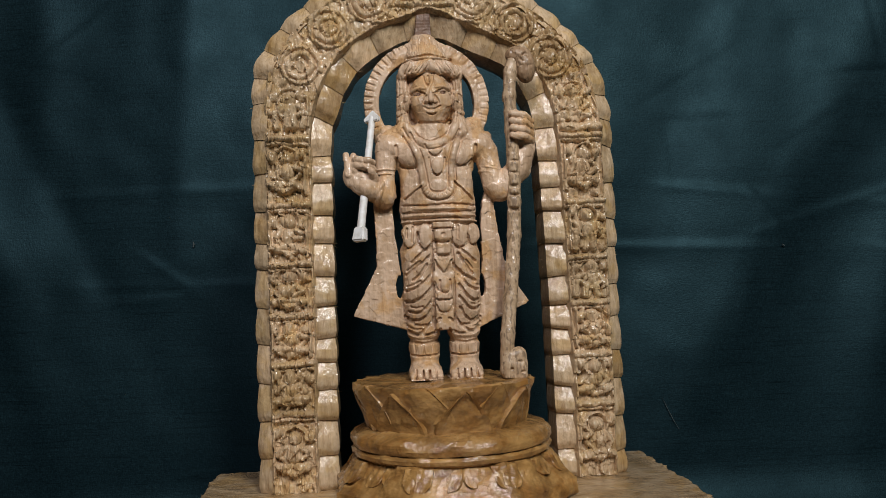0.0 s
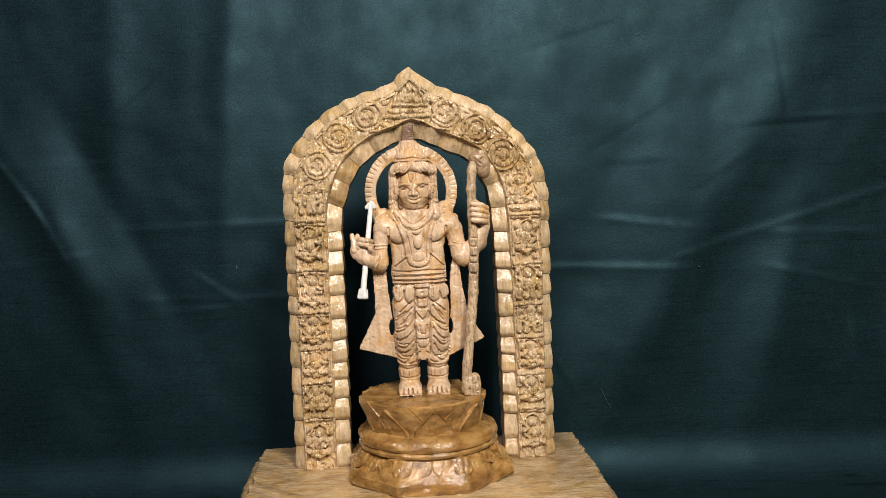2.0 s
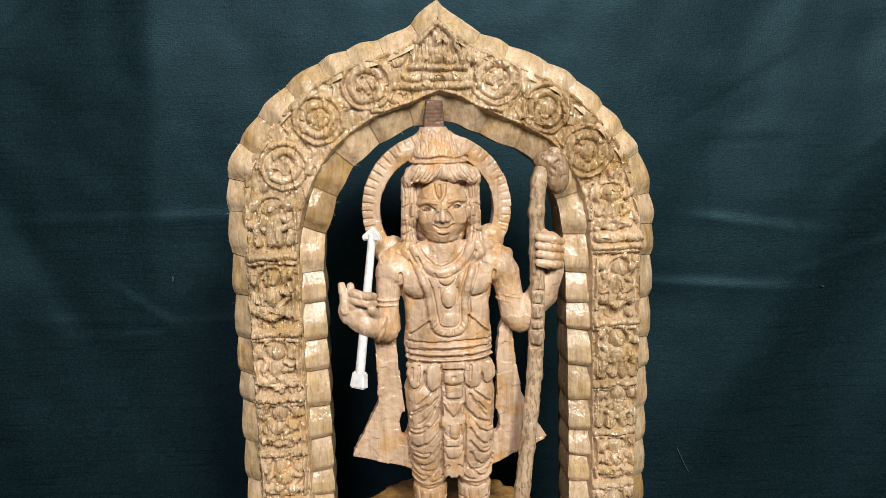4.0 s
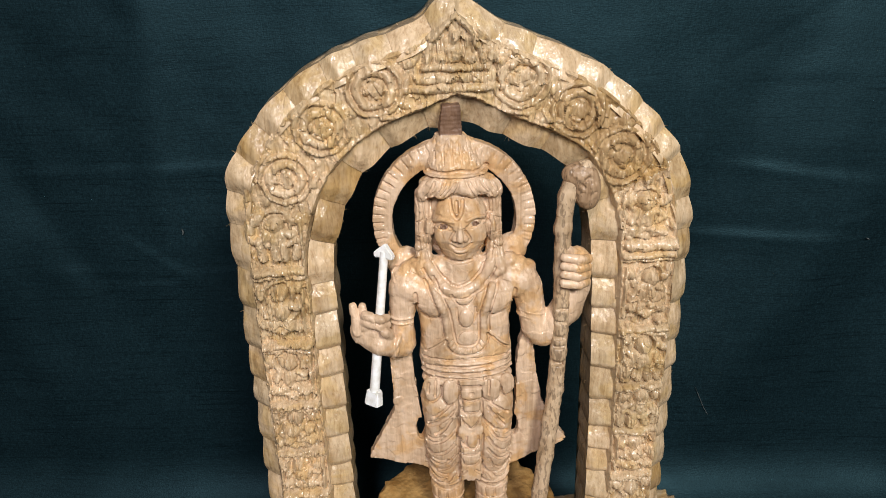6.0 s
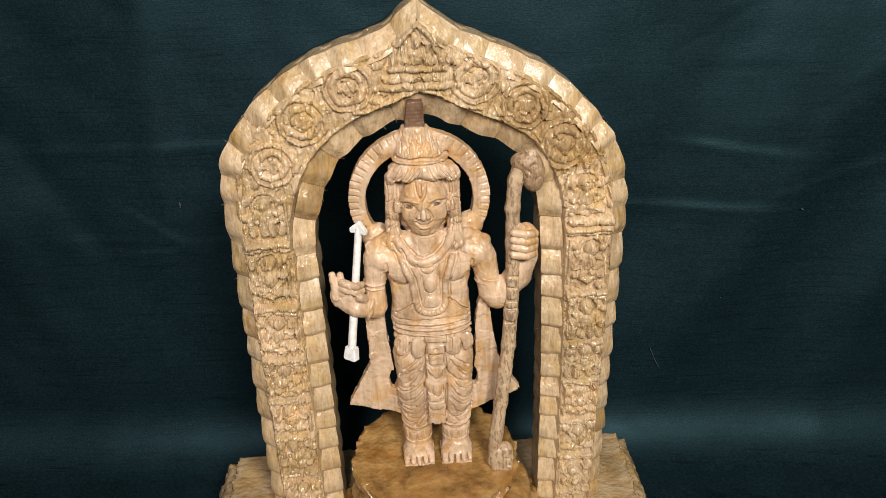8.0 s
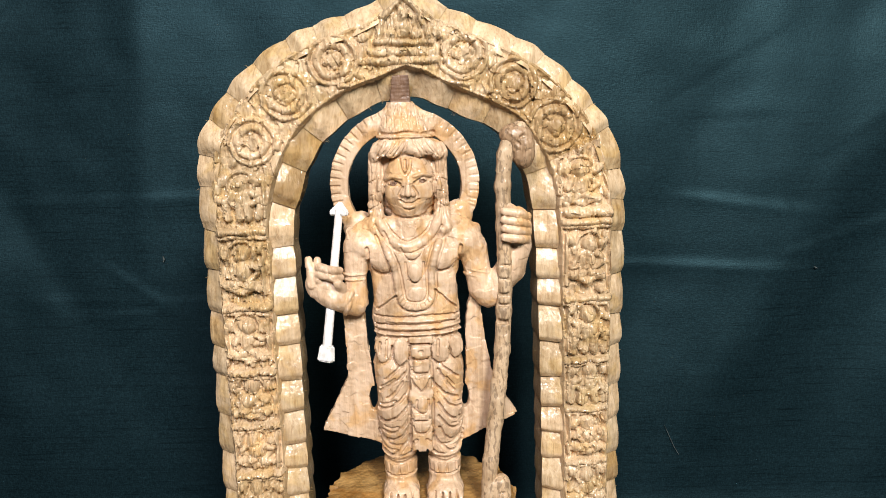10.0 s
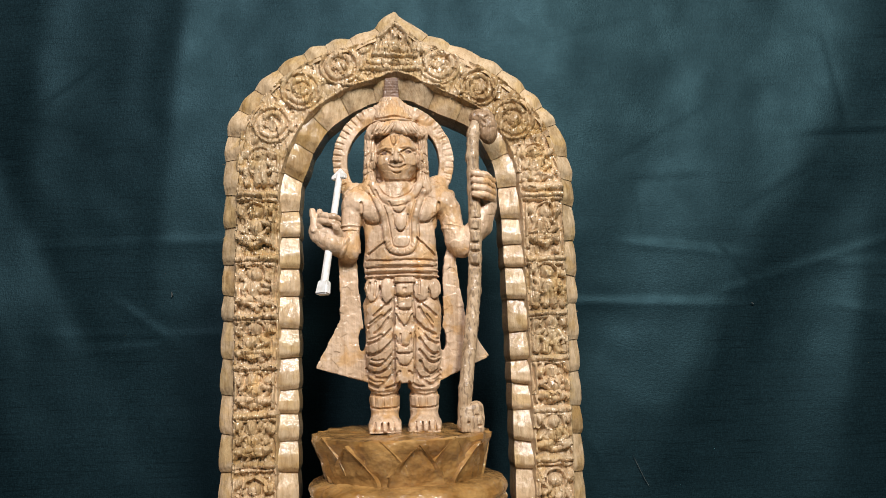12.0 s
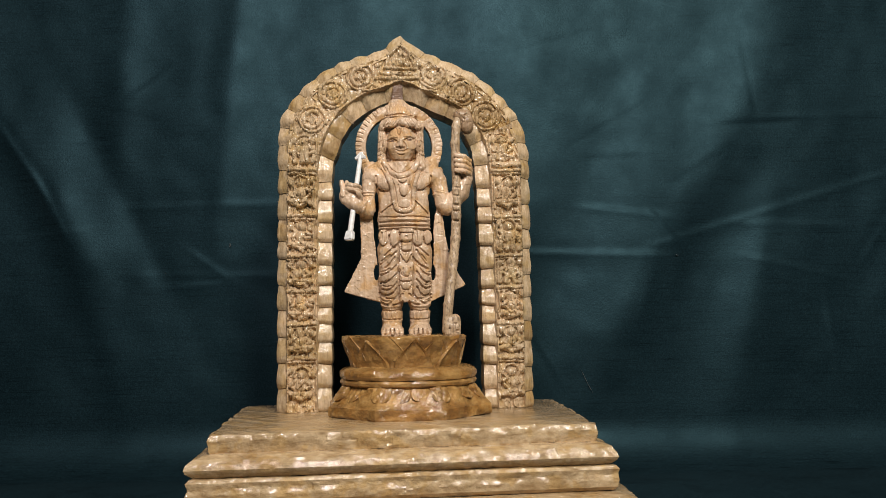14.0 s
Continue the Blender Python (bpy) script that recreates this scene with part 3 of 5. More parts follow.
border(0.0078, 0.0178, True, 5)
border(0.0106, 0.0165, False, 6)


# relief carving on the middle strip, as heights over the plane of the arch
RELIEF = []


def dome(x, z, rx, rz, h, turn=0.0, power=0.5):
    RELIEF.append(("dome", x, z, rx, rz, h, turn, power))


def hoop(x, z, r, w, h):
    RELIEF.append(("hoop", x, z, r, w, h, 0, 0))


def rod(x0, z0, x1, z1, w, h):
    RELIEF.append(("rod", x0, z0, x1, z1, h, w, 0))


def relief_height(x, z):
    out = np.zeros_like(x)
    for kind, a, b_, c, d, h, e, f in RELIEF:
        if kind == "dome":
            ca, sa = math.cos(e), math.sin(e)
            px, pz = (x - a) * ca + (z - b_) * sa, -(x - a) * sa + (z - b_) * ca
            out = np.maximum(out, h * np.clip(1 - (px / c) ** 2 - (pz / d) ** 2, 0, 1) ** f)
        elif kind == "hoop":
            r = np.hypot(x - a, z - b_)
            out = np.maximum(out, h * np.clip(1 - ((r - c) / d) ** 2, 0, 1) ** 0.5)
        else:
            dx, dz = c - a, d - b_
            t = np.clip(((x - a) * dx + (z - b_) * dz) / (dx * dx + dz * dz), 0, 1)
            r = np.hypot(x - a - t * dx, z - b_ - t * dz)
            out = np.maximum(out, h * np.clip(1 - (r / e) ** 2, 0, 1) ** 0.45)
    return out


def little_relief(x, z, h, seed):
    """A small carved niche: a round head under a hood, a body, blade-like limbs, two attendants, side posts."""
    r = random.Random(seed)
    j = lambda a: r.uniform(-a, a)  # noqa: E731
    x += j(0.0008)
    lean = j(0.0012)
    dome(x + lean, z + 0.20 * h, 0.0040 + j(0.0005), 0.0040 + j(0.0005), 0.0044, j(0.5), 0.45)
    hoop(x + lean, z + 0.20 * h, 0.0062, 0.0009, 0.0022)
    dome(x, z - 0.03 * h, 0.0046 + j(0.0006), 0.17 * h, 0.0038, j(0.3), 0.4)
    seated = r.random() < 0.5
    for sx in (-1, 1):
        rod(x + sx * 0.0040, z + 0.06 * h, x + sx * (0.0068 + j(0.001)), z - (0.06 + j(0.08)) * h, 0.0017, 0.0034)
        rod(x + sx * 0.0068, z - 0.06 * h, x + sx * (0.0036 + j(0.0012)), z - (0.14 + j(0.05)) * h, 0.0014, 0.0030)
        if seated:
            rod(x + sx * 0.0020, z - 0.22 * h, x + sx * 0.0074, z - (0.25 + j(0.04)) * h, 0.0024, 0.0037)
            rod(x + sx * 0.0074, z - 0.25 * h, x - sx * 0.0010, z - 0.34 * h, 0.0018, 0.0032)
        else:
            rod(x + sx * 0.0020, z - 0.14 * h, x + sx * (0.0030 + j(0.0014)), z - 0.38 * h, 0.0022, 0.0036)
            dome(x + sx * (0.0080 + j(0.0006)), z - 0.10 * h, 0.0020, 0.0024, 0.0034, 0.0, 0.45)
            rod(x + sx * 0.0080, z - 0.18 * h, x + sx * (0.0078 + j(0.001)), z - 0.38 * h, 0.0020, 0.0031)
        if r.random() < 0.7:
            rod(x + sx * 0.0100, z - 0.38 * h, x + sx * (0.0098 + j(0.0006)), z + 0.34 * h, 0.0010, 0.0026)
        dome(x + sx * (0.0080 + j(0.0006)), z + (0.24 + j(0.06)) * h, 0.0024, 0.0034, 0.0030, j(0.9), 0.4)


def rosette(x, z, r, seed):
    rng = random.Random(seed)
    hoop(x, z, 1.02 * r, 0.10 * r, 0.0022)
    hoop(x, z, 0.66 * r, 0.17 * r, 0.0025)
    dome(x + 0.06 * r, z, 0.34 * r, 0.36 * r, 0.0027, 0.0, 0.35)
    for k in range(4):
        a = 1.6 * k + rng.uniform(-0.4, 0.4)
        dome(x + 0.36 * r * math.cos(a), z + 0.36 * r * math.sin(a), 0.12 * r, 0.18 * r, 0.0022, a)
    for k in range(2):
        a = rng.uniform(0, 6.28)
        dome(x + 1.28 * r * math.cos(a), z + 1.28 * r * math.sin(a), 0.34 * r, 0.20 * r, 0.0016, a)


BARS_L = (0.0008, 0.0411, 0.0673, 0.0927, 0.1203, 0.1524, 0.1890)
BARS_R = (0.0006, 0.0393, 0.0662, 0.0947, 0.1202, 0.1514, 0.1890)
for side, bars in ((-1, BARS_L), (1, BARS_R)):
    for k, (z0, z1) in enumerate(zip(bars, bars[1:])):
        c = across(run_of(0.5 * (z0 + z1), side), 0.445)
        h = min(z1 - z0, 0.034)
        little_relief(float(c[0]), 0.5 * (z0 + z1) + 0.001, h, 40 + k + 10 * (side > 0))
        e0, e1 = across(run_of(z1, side), 0.19), across(run_of(z1, side), 0.70)
        rod(float(e0[0]), z1, float(e1[0]), z1 - 0.0004 * side, 0.0019, 0.0036)
        rod(float(e0[0]), z1 - 0.0026, float(e1[0]), z1 - 0.0026, 0.0012, 0.0022)
rod(0.0735, 0.1935, 0.0955, 0.1935, 0.003, 0.0038)
for k, (x, z, r) in enumerate(((-0.0734, 0.2304, 0.0100), (-0.0570, 0.2510, 0.0105), (-0.0350, 0.2660, 0.0105), (0.0241, 0.2680, 0.0110), (0.0475, 0.2545, 0.0105), (0.0665, 0.2345, 0.0115))):
    rosette(x, z, r, k + 3)
little_relief(-0.0800, 0.2060, 0.026, 77)
little_relief(0.0790, 0.2080, 0.030, 78)
# the peaked niche at the crown
rod(-0.0235, 0.2650, 0.0185, 0.2655, 0.0016, 0.0028)
rod(-0.0175, 0.2692, 0.0125, 0.2692, 0.0018, 0.0024)
rod(-0.0150, 0.2734, 0.0100, 0.2734, 0.0014, 0.0032)
for sx in (-1, 1):
    rod(-0.0025 + sx * 0.0115, 0.2745, -0.0025 + sx * 0.0085, 0.2840, 0.0013, 0.0034)
    rod(-0.0025 + sx * 0.0085, 0.2840, -0.0025, 0.2940, 0.0013, 0.0036)
    dome(-0.0025 + sx * 0.0055, 0.2765, 0.0028, 0.0022, 0.0030)
    dome(-0.0025 + sx * 0.0170, 0.2780, 0.0030, 0.0050, 0.0030, sx * 0.5)
    rod(-0.0025 + sx * 0.012, 0.2560, -0.0025 + sx * 0.030, 0.2540, 0.0012, 0.0028)
dome(-0.0025, 0.2850, 0.0024, 0.0026, 0.0040)
dome(-0.0025, 0.2790, 0.0042, 0.0038, 0.0036)
rng_r = random.Random(8)
for k in range(300):
    s_, u_ = rng_r.uniform(0.0, LENGTH), rng_r.uniform(0.2, 0.7)
    px, pz = across(s_, u_)
    if (pz < 0.040 and k % 4) or (pz > 0.215 and k % 3):
        continue
    dome(float(px), float(pz), rng_r.uniform(0.001, 0.0022), rng_r.uniform(0.0012, 0.0036), rng_r.uniform(0.0010, 0.0030), rng_r.uniform(-0.5, 0.5), 0.4)


def relief_panel(s0, s1, name, label=""):
    step = 0.00042
    ns, nu = max(4, int((s1 - s0) / step)), 64
    s = np.linspace(s0, s1, ns)
    us = np.linspace(0.17, 0.768, nu)
    S, U = np.meshgrid(s, us, indexing="ij")
    P = across(S, U)
    x, z = P[..., 0], P[..., 1]
    edge = np.clip(np.minimum((U - 0.17), (0.768 - U)) / 0.03, 0, 1)
    hgt = relief_height(x + 0.0006 * fuzz(x, x * 0, z, 0.004, 51), z + 0.0006 * fuzz(x, x * 0, z, 0.004, 52))
    hgt = hgt * (0.85 + 0.30 * fuzz(x, x * 0, z, 0.0055, 53))
    frame_rim = 0.0012 * np.exp(-(((U - 0.195) / 0.018) ** 2)) + 0.0012 * np.exp(-(((U - 0.735) / 0.018) ** 2))
    low = 1.30 - 0.40 * np.clip((z - 0.195) / 0.03, 0, 1)
    y = -0.0036 - low * np.maximum(hgt, frame_rim) * (0.6 + 0.4 * edge)
    torn = 0.7 + 0.9 * np.clip(fuzz(x, x * 0, z, 0.028, 15) + 0.6 * (x < -0.05), 0, 1)
    y += 0.0010 * torn * (np.abs(fuzz(x, x * 0, z * 0.20, 0.0011, 6)) - 0.35) + 0.0006 * (np.abs(fuzz(x, x * 0, z, 0.0030, 5)) - 0.35)
    y += 0.8 * facets(x, x * 0, z * 0.50, 0.0046, 8, 0.36, 0.10) + 0.9 * torn * facets(x, x * 0, z * 0.45, 0.0021, 9, 0.48, 0.20)
    y += np.where(U > 0.5, 0.0030, 0.0012) * (1 - edge)
    verts = np.stack([x, y, z], -1).reshape(-1, 3)
    faces = [(i * nu + j, (i + 1) * nu + j, (i + 1) * nu + j + 1, i * nu + j + 1) for i in range(ns - 1) for j in range(nu - 1)]
    rim = [i * nu for i in range(ns)] + [(ns - 1) * nu + j for j in range(1, nu)] + [i * nu + nu - 1 for i in range(ns - 2, -1, -1)] + [j for j in range(nu - 2, 0, -1)]
    base = len(verts)
    back = verts[rim].copy()
    back[:, 1] = 0.0025
    verts = np.concatenate([verts, back])
    m = len(rim)
    faces += [(rim[(k + 1) % m], rim[k], base + k, base + (k + 1) % m) for k in range(m)]
    return from_arrays(name, verts, faces, WOOD_ARCH, arch, label, crisp=30)


for side, bars in ((-1, BARS_L), (1, BARS_R)):
    for k, (z0, z1) in enumerate(zip(bars, bars[1:])):
        a, b_ = run_of(0 if k == 0 else z0, side), run_of(z1, side)
        relief_panel(min(a, b_), max(a, b_), "relief_panel")
sL, sR = run_of(BARS_L[-1], -1), run_of(BARS_R[-1], 1)
joints = [sL, sL + 0.034, sL + 0.062, APEX - 0.046, APEX - 0.018, APEX + 0.018, APEX + 0.046, sR - 0.062, sR - 0.034, sR]
for k, (a, b_) in enumerate(zip(joints, joints[1:])):
    relief_panel(a, b_, "niche_panel" if k == 4 else "rosette_panel")


def splinters():
    """Loose wood fibres left standing along the cut edges."""
    rng = random.Random(21)
    verts, faces = [], []
    for _ in range(260):
        s_ = rng.uniform(0, LENGTH)
        outer = rng.random() < 0.6
        p = across(s_, 0.0 if outer else 1.0)
        q = p - across(s_, 0.5)
        q = q / np.linalg.norm(q)
        a = Vector((p[0] - 0.0004 * q[0], rng.uniform(0.004, 0.012), p[1] - 0.0004 * q[1]))
        d = Vector((q[0] + rng.uniform(-0.7, 0.7), rng.uniform(-0.8, 0.3), q[1] + rng.uniform(-0.9, 0.9))).normalized() * rng.uniform(0.0008, 0.0030)
        side = d.cross(Vector((0, 1, 0))).normalized() * 0.00011
        bend = Vector((0, 0, -0.25 * d.length))
        up = Vector((0, 0.00012, 0))
        n = len(verts)
        verts += [a - side, a + side, a + up, a + 0.55 * d - 0.7 * side, a + 0.55 * d + 0.7 * side, a + 0.55 * d + up, a + d + bend]
        faces += [(n, n + 1, n + 4, n + 3), (n + 1, n + 2, n + 5, n + 4), (n + 2, n, n + 3, n + 5), (n + 3, n + 4, n + 6), (n + 4, n + 5, n + 6), (n + 5, n + 3, n + 6)]
    ob = from_arrays("splinters", verts, faces, WOOD_ARCH, arch, "fine loose wood fibres", smooth=False)
    return tagged(ob, kind="stuff")


splinters()


# ---- the lotus pedestal ----
PX, PY = 0.0015, -0.0135
BOWL = -0.0026  # the bowl was glued on slightly off centre
pedestal = thing("lotus_pedestal", "brown varnished wooden lotus pedestal on an octagonal foot", "pedestal", at=(PX, PY, 0))


def lathe(name, profile, seg, mat, parent, label="", rough=0.0004, seed=0, octagon=0.0, smooth=True):
    """Turns a profile of (radius, z); octagon 1 gives eight flat sides."""
    rows = []
    for k, (r, z) in enumerate(profile):
        a = np.linspace(0, 2 * math.pi, seg, endpoint=False) + math.pi / 8
        o = ((a - math.pi / 8) % (math.pi / 4)) - math.pi / 8
        rr = r * ((1 - octagon) + octagon * math.cos(math.pi / 8) / np.cos(o) / math.cos(math.pi / 8) * 1.0)
        x, y = rr * np.cos(a), rr * np.sin(a)
        w = rough * fuzz(x, y, x * 0 + z, 0.006, seed) + rough * fuzz(x, y, x * 0 + z, 0.016, seed + 1)
        w = w + rough * 500 * facets(x, y, x * 0 + z, 0.005, seed, 0.22, 0.08)
        rows.append(np.stack([x * (1 + w / max(r, 0.01)), y * (1 + w / max(r, 0.01)), np.full(seg, z) + 0.4 * w], -1))
    n = seg
    verts = np.concatenate(rows)
    faces = [(i * n + j, i * n + (j + 1) % n, (i + 1) * n + (j + 1) % n, (i + 1) * n + j) for i in range(len(rows) - 1) for j in range(n)]
    faces += [tuple(reversed(range(n))), tuple(range((len(rows) - 1) * n, len(rows) * n))]
    return from_arrays(name, verts, faces, mat, parent, label, smooth, crisp=30)


foot_block = lathe("octagonal_foot", dense([(0.0588, 0.0), (0.0594, 0.0012), (0.0590, 0.0072), (0.0572, 0.0086), (0.0548, 0.0115), (0.0515, 0.0160), (0.0488, 0.0205), (0.0470, 0.0222)], 0.0016), 192, WOOD_PEDESTAL, pedestal, seed=2, octagon=1.0, rough=0.0014)
lathe("lower_ring", dense([(0.044, 0.0204), (0.0492, 0.0210), (0.0514, 0.0226), (0.0518, 0.0244), (0.0508, 0.0258), (0.0500, 0.0262)], 0.0016), 160, WOOD_PEDESTAL, pedestal, seed=5, rough=0.0007)
lathe("upper_ring", dense([(0.0495, 0.0258), (0.0514, 0.0266), (0.0523, 0.0288), (0.0520, 0.0312), (0.0505, 0.0332), (0.0470, 0.0348), (0.042, 0.0356)], 0.0016), 160, WOOD_PEDESTAL, pedestal, "honey-brown rounded ring", seed=7, rough=0.0008)
bowl = lathe("lotus_bowl", dense([(0.0392, 0.0350), (0.0402, 0.038), (0.0424, 0.044), (0.0446, 0.050), (0.0462, 0.0548), (0.0460, 0.0570), (0.0445, 0.0576), (0.030, 0.0574), (0.010, 0.0576)], 0.0025), 160, WOOD_PEDESTAL, pedestal, seed=9, rough=0.0018, octagon=0.45)
bowl.location.x = BOWL


def petal(angle, width, z0, z1, r0, r1, thick, name, seed, parent):
    """A pointed petal laid on the bowl, its rim a raised ridge."""
    nu, nv = 23, 15
    verts, faces = [], []
    rng = random.Random(seed)
    tip = rng.uniform(0.96, 1.02)
    ogive = z1 > z0
    for i in range(nv):
        v = i / (nv - 1)
        half = width * ((1 - v ** 1.25) * (0.92 + 0.08 * min(1, v * 4)) + 0.01 if ogive else (1 - v ** 5) ** 0.5)
        for j in range(nu):
            w = 2 * j / (nu - 1) - 1
            a = angle + w * half
            z = z0 + (z1 - z0) * v * tip
            r = r0 + (r1 - r0) * v
            if ogive:
                ridge_ = math.exp(-(((abs(w) - 0.88) / 0.085) ** 2)) + math.exp(-(((v - 0.92) / 0.06) ** 2)) * (abs(w) < 0.88)
                r += thick * min(1.0, ridge_) + 0.0004 * math.exp(-((w / 0.12) ** 2)) * (v < 0.7) + 0.0003
            else:
                r += thick * (1 - 0.7 * w * w)
            r += 0.00025 * math.sin(9 * w + 5 * v + seed) + (0.00045 if not ogive else 0.0002) * float(fuzz(0.02 * w + 0.07 * seed, 0.0, 0.02 * v, 0.004, 61)) - (0.0006 if j in (0, nu - 1) else 0)
            verts.append((r * math.cos(a), r * math.sin(a), z))
    front = len(verts)
    verts += [(0.93 * x, 0.93 * y, z) for x, y, z in verts]
    for i in range(nv - 1):
        for j in range(nu - 1):
            q = (i * nu + j, i * nu + j + 1, (i + 1) * nu + j + 1, (i + 1) * nu + j)
            faces.append(q)
            faces.append(tuple(k + front for k in reversed(q)))
    rim = [j for j in range(nu)] + [i * nu + nu - 1 for i in range(1, nv)] + [(nv - 1) * nu + j for j in range(nu - 2, -1, -1)] + [i * nu for i in range(nv - 2, 0, -1)]
    for a, b_ in zip(rim, rim[1:] + rim[:1]):
        faces.append((b_, a, a + front, b_ + front))
    return from_arrays(name, verts, faces, WOOD_PEDESTAL, parent, crisp=35)


for k in range(8):
    a = -math.pi / 2 + k * math.pi / 4 + 0.13
    petal(a + math.pi / 8, 0.34, 0.0400, 0.0578, 0.0410, 0.0466, 0.0010, "outer_petal", k, bowl)
    petal(a, 0.385, 0.0352, 0.0550, 0.0404, 0.0464, 0.0017, "petal", k + 20, bowl)
for k in range(24):
    a = -math.pi / 2 + (k + 0.5) * math.pi / 12
    o = ((a - math.pi / 8) % (math.pi / 4)) - math.pi / 8
    petal(a, 0.133, 0.0214, 0.0112 + 0.0012 * (k % 3 == 0), 0.0480 / math.cos(o), 0.0545 / math.cos(o), 0.0003, "foot_petal", k + 50, foot_block)


# ---- carving tool: rounded solids melted together on a fine grid, then skinned ----
class Carving:
    def __init__(self, lo, hi, step):
        self.lo, self.step = np.array(lo, float), step
        self.n = np.ceil((np.array(hi) - self.lo) / step).astype(int) + 1
        self.f = np.full(self.n, 0.05, np.float32)

    def window(self, lo, hi, margin):
        a = np.clip(np.floor((np.array(lo) - margin - self.lo) / self.step).astype(int), 0, self.n - 1)
        b_ = np.clip(np.ceil((np.array(hi) + margin - self.lo) / self.step).astype(int) + 1, 1, self.n)
        sl = tuple(slice(i, j) for i, j in zip(a, b_))
        axes = [(self.lo[i] + self.step * np.arange(a[i], b_[i])).astype(np.float32) for i in range(3)]
        return sl, np.meshgrid(*axes, indexing="ij", sparse=True)

    def blend(self, sl, d, k, cut=False):
        f = self.f[sl]
        if cut:
            h = np.clip(0.5 - 0.5 * (f + d) / k, 0, 1)
            self.f[sl] = f + (-d - f) * h + k * h * (1 - h)
        else:
            h = np.clip(0.5 + 0.5 * (f - d) / k, 0, 1)
            self.f[sl] = f + (d - f) * h - k * h * (1 - h)

    def ball(self, c, r, k=0.0015, turn=0.0, cut=False):
        """An ellipsoid, turned about y by so many degrees."""
        m = max(r)
        sl, (x, y, z) = self.window(np.array(c) - m, np.array(c) + m, 0.004 + k)
        x, y, z = x - c[0], y - c[1], z - c[2]
        if turn:
            ca, sa = math.cos(radians(turn)), math.sin(radians(turn))
            x, z = x * ca + z * sa, -x * sa + z * ca
        k0 = np.sqrt((x / r[0]) ** 2 + (y / r[1]) ** 2 + (z / r[2]) ** 2)
        k1 = np.sqrt((x / r[0] ** 2) ** 2 + (y / r[1] ** 2) ** 2 + (z / r[2] ** 2) ** 2) + 1e-6
        self.blend(sl, k0 * (k0 - 1) / k1, k, cut)

    def limb(self, a, b_, ra, rb, k=0.0015, cut=False):
        a, b_ = np.array(a, float), np.array(b_, float)
        m = max(ra, rb)
        sl, (x, y, z) = self.window(np.minimum(a, b_) - m, np.maximum(a, b_) + m, 0.004 + k)
        d = b_ - a
        t = np.clip(((x - a[0]) * d[0] + (y - a[1]) * d[1] + (z - a[2]) * d[2]) / max(d @ d, 1e-12), 0, 1)
        r = np.sqrt((x - a[0] - t * d[0]) ** 2 + (y - a[1] - t * d[1]) ** 2 + (z - a[2] - t * d[2]) ** 2)
        self.blend(sl, r - (ra + (rb - ra) * t), k, cut)

    def block(self, c, half, k=0.0008, soft=0.0006, cut=False):
        sl, (x, y, z) = self.window(np.array(c) - half, np.array(c) + half, 0.004 + k)
        q = [np.abs(v - c[i]) - (half[i] - soft) for i, v in enumerate((x, y, z))]
        out = np.sqrt(sum(np.maximum(v, 0) ** 2 for v in q))
        self.blend(sl, out + np.minimum(np.maximum(np.maximum(q[0], q[1]), q[2]), 0) - soft, k, cut)

    def roughen(self, amount, size, seed, long=1.0):
        """Small tool marks, only near the surface."""
        near = np.nonzero(np.abs(self.f) < 0.002)
        p = [self.lo[i] + self.step * near[i] for i in range(3)]
        self.f[near] += (amount * fuzz(p[0], p[1], p[2] / long, size, seed)).astype(np.float32)

    def knife(self, size, seed, tilt, step):
        """Flat knife cuts over the whole surface."""
        near = np.nonzero(np.abs(self.f) < 0.002)
        p = [self.lo[i] + self.step * near[i] for i in range(3)]
        self.f[near] += facets(p[0], p[1], p[2], size, seed, tilt, step).astype(np.float32)

    def survey(self):
        """Notes how far forward the solid reaches at each (x, z)."""
        solid = self.f < 0
        first = np.argmax(solid, axis=1)
        hit = solid.any(axis=1)
        i, k = np.meshgrid(np.arange(self.n[0]), np.arange(self.n[2]), indexing="ij")
        prev = np.maximum(first - 1, 0)
        fa, fb = self.f[i, prev, k], self.f[i, first, k]
        t = np.where(first > 0, fa / np.where(fa - fb == 0, 1, fa - fb), 0)
        self.face = np.where(hit, self.lo[1] + self.step * (prev + t), np.nan)

    def front(self, x, z):
        i = int(round((x - self.lo[0]) / self.step))
        k = int(round((z - self.lo[2]) / self.step))
        near = self.face[max(i - 1, 0):i + 2, max(k - 1, 0):k + 2]
        return float(np.nanmean(near)) if np.isfinite(near).any() else None

    def on_face(self, pts, out):
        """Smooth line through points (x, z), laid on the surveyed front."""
        line = spline(pts, 5) if len(pts) > 2 else np.linspace(pts[0], pts[1], 6)
        ys = [(px, self.front(px, pz), pz) for px, pz in line]
        return [(px, py - out, pz) for px, py, pz in ys if py is not None]

    def groove(self, pts, r=0.0006, out=0.0, k=0.00015):
        r *= 1.15
        line = self.on_face(pts, out - 0.55 * r)
        for a, b_ in zip(line, line[1:]):
            if abs(a[1] - b_[1]) < 0.003:
                self.limb(a, b_, r, r, k, cut=True)

    def outline(self, pts, half, r):
        """Two cuts that set a raised band off from the ground on either side."""
        line = spline(pts, 5)
        d = np.gradient(line, axis=0)
        d /= np.linalg.norm(d, axis=1, keepdims=True)
        for sign in (-1, 1):
            side = line + sign * half * np.stack([-d[:, 1], d[:, 0]], -1)
            self.groove([tuple(q) for q in side[::4]], r)

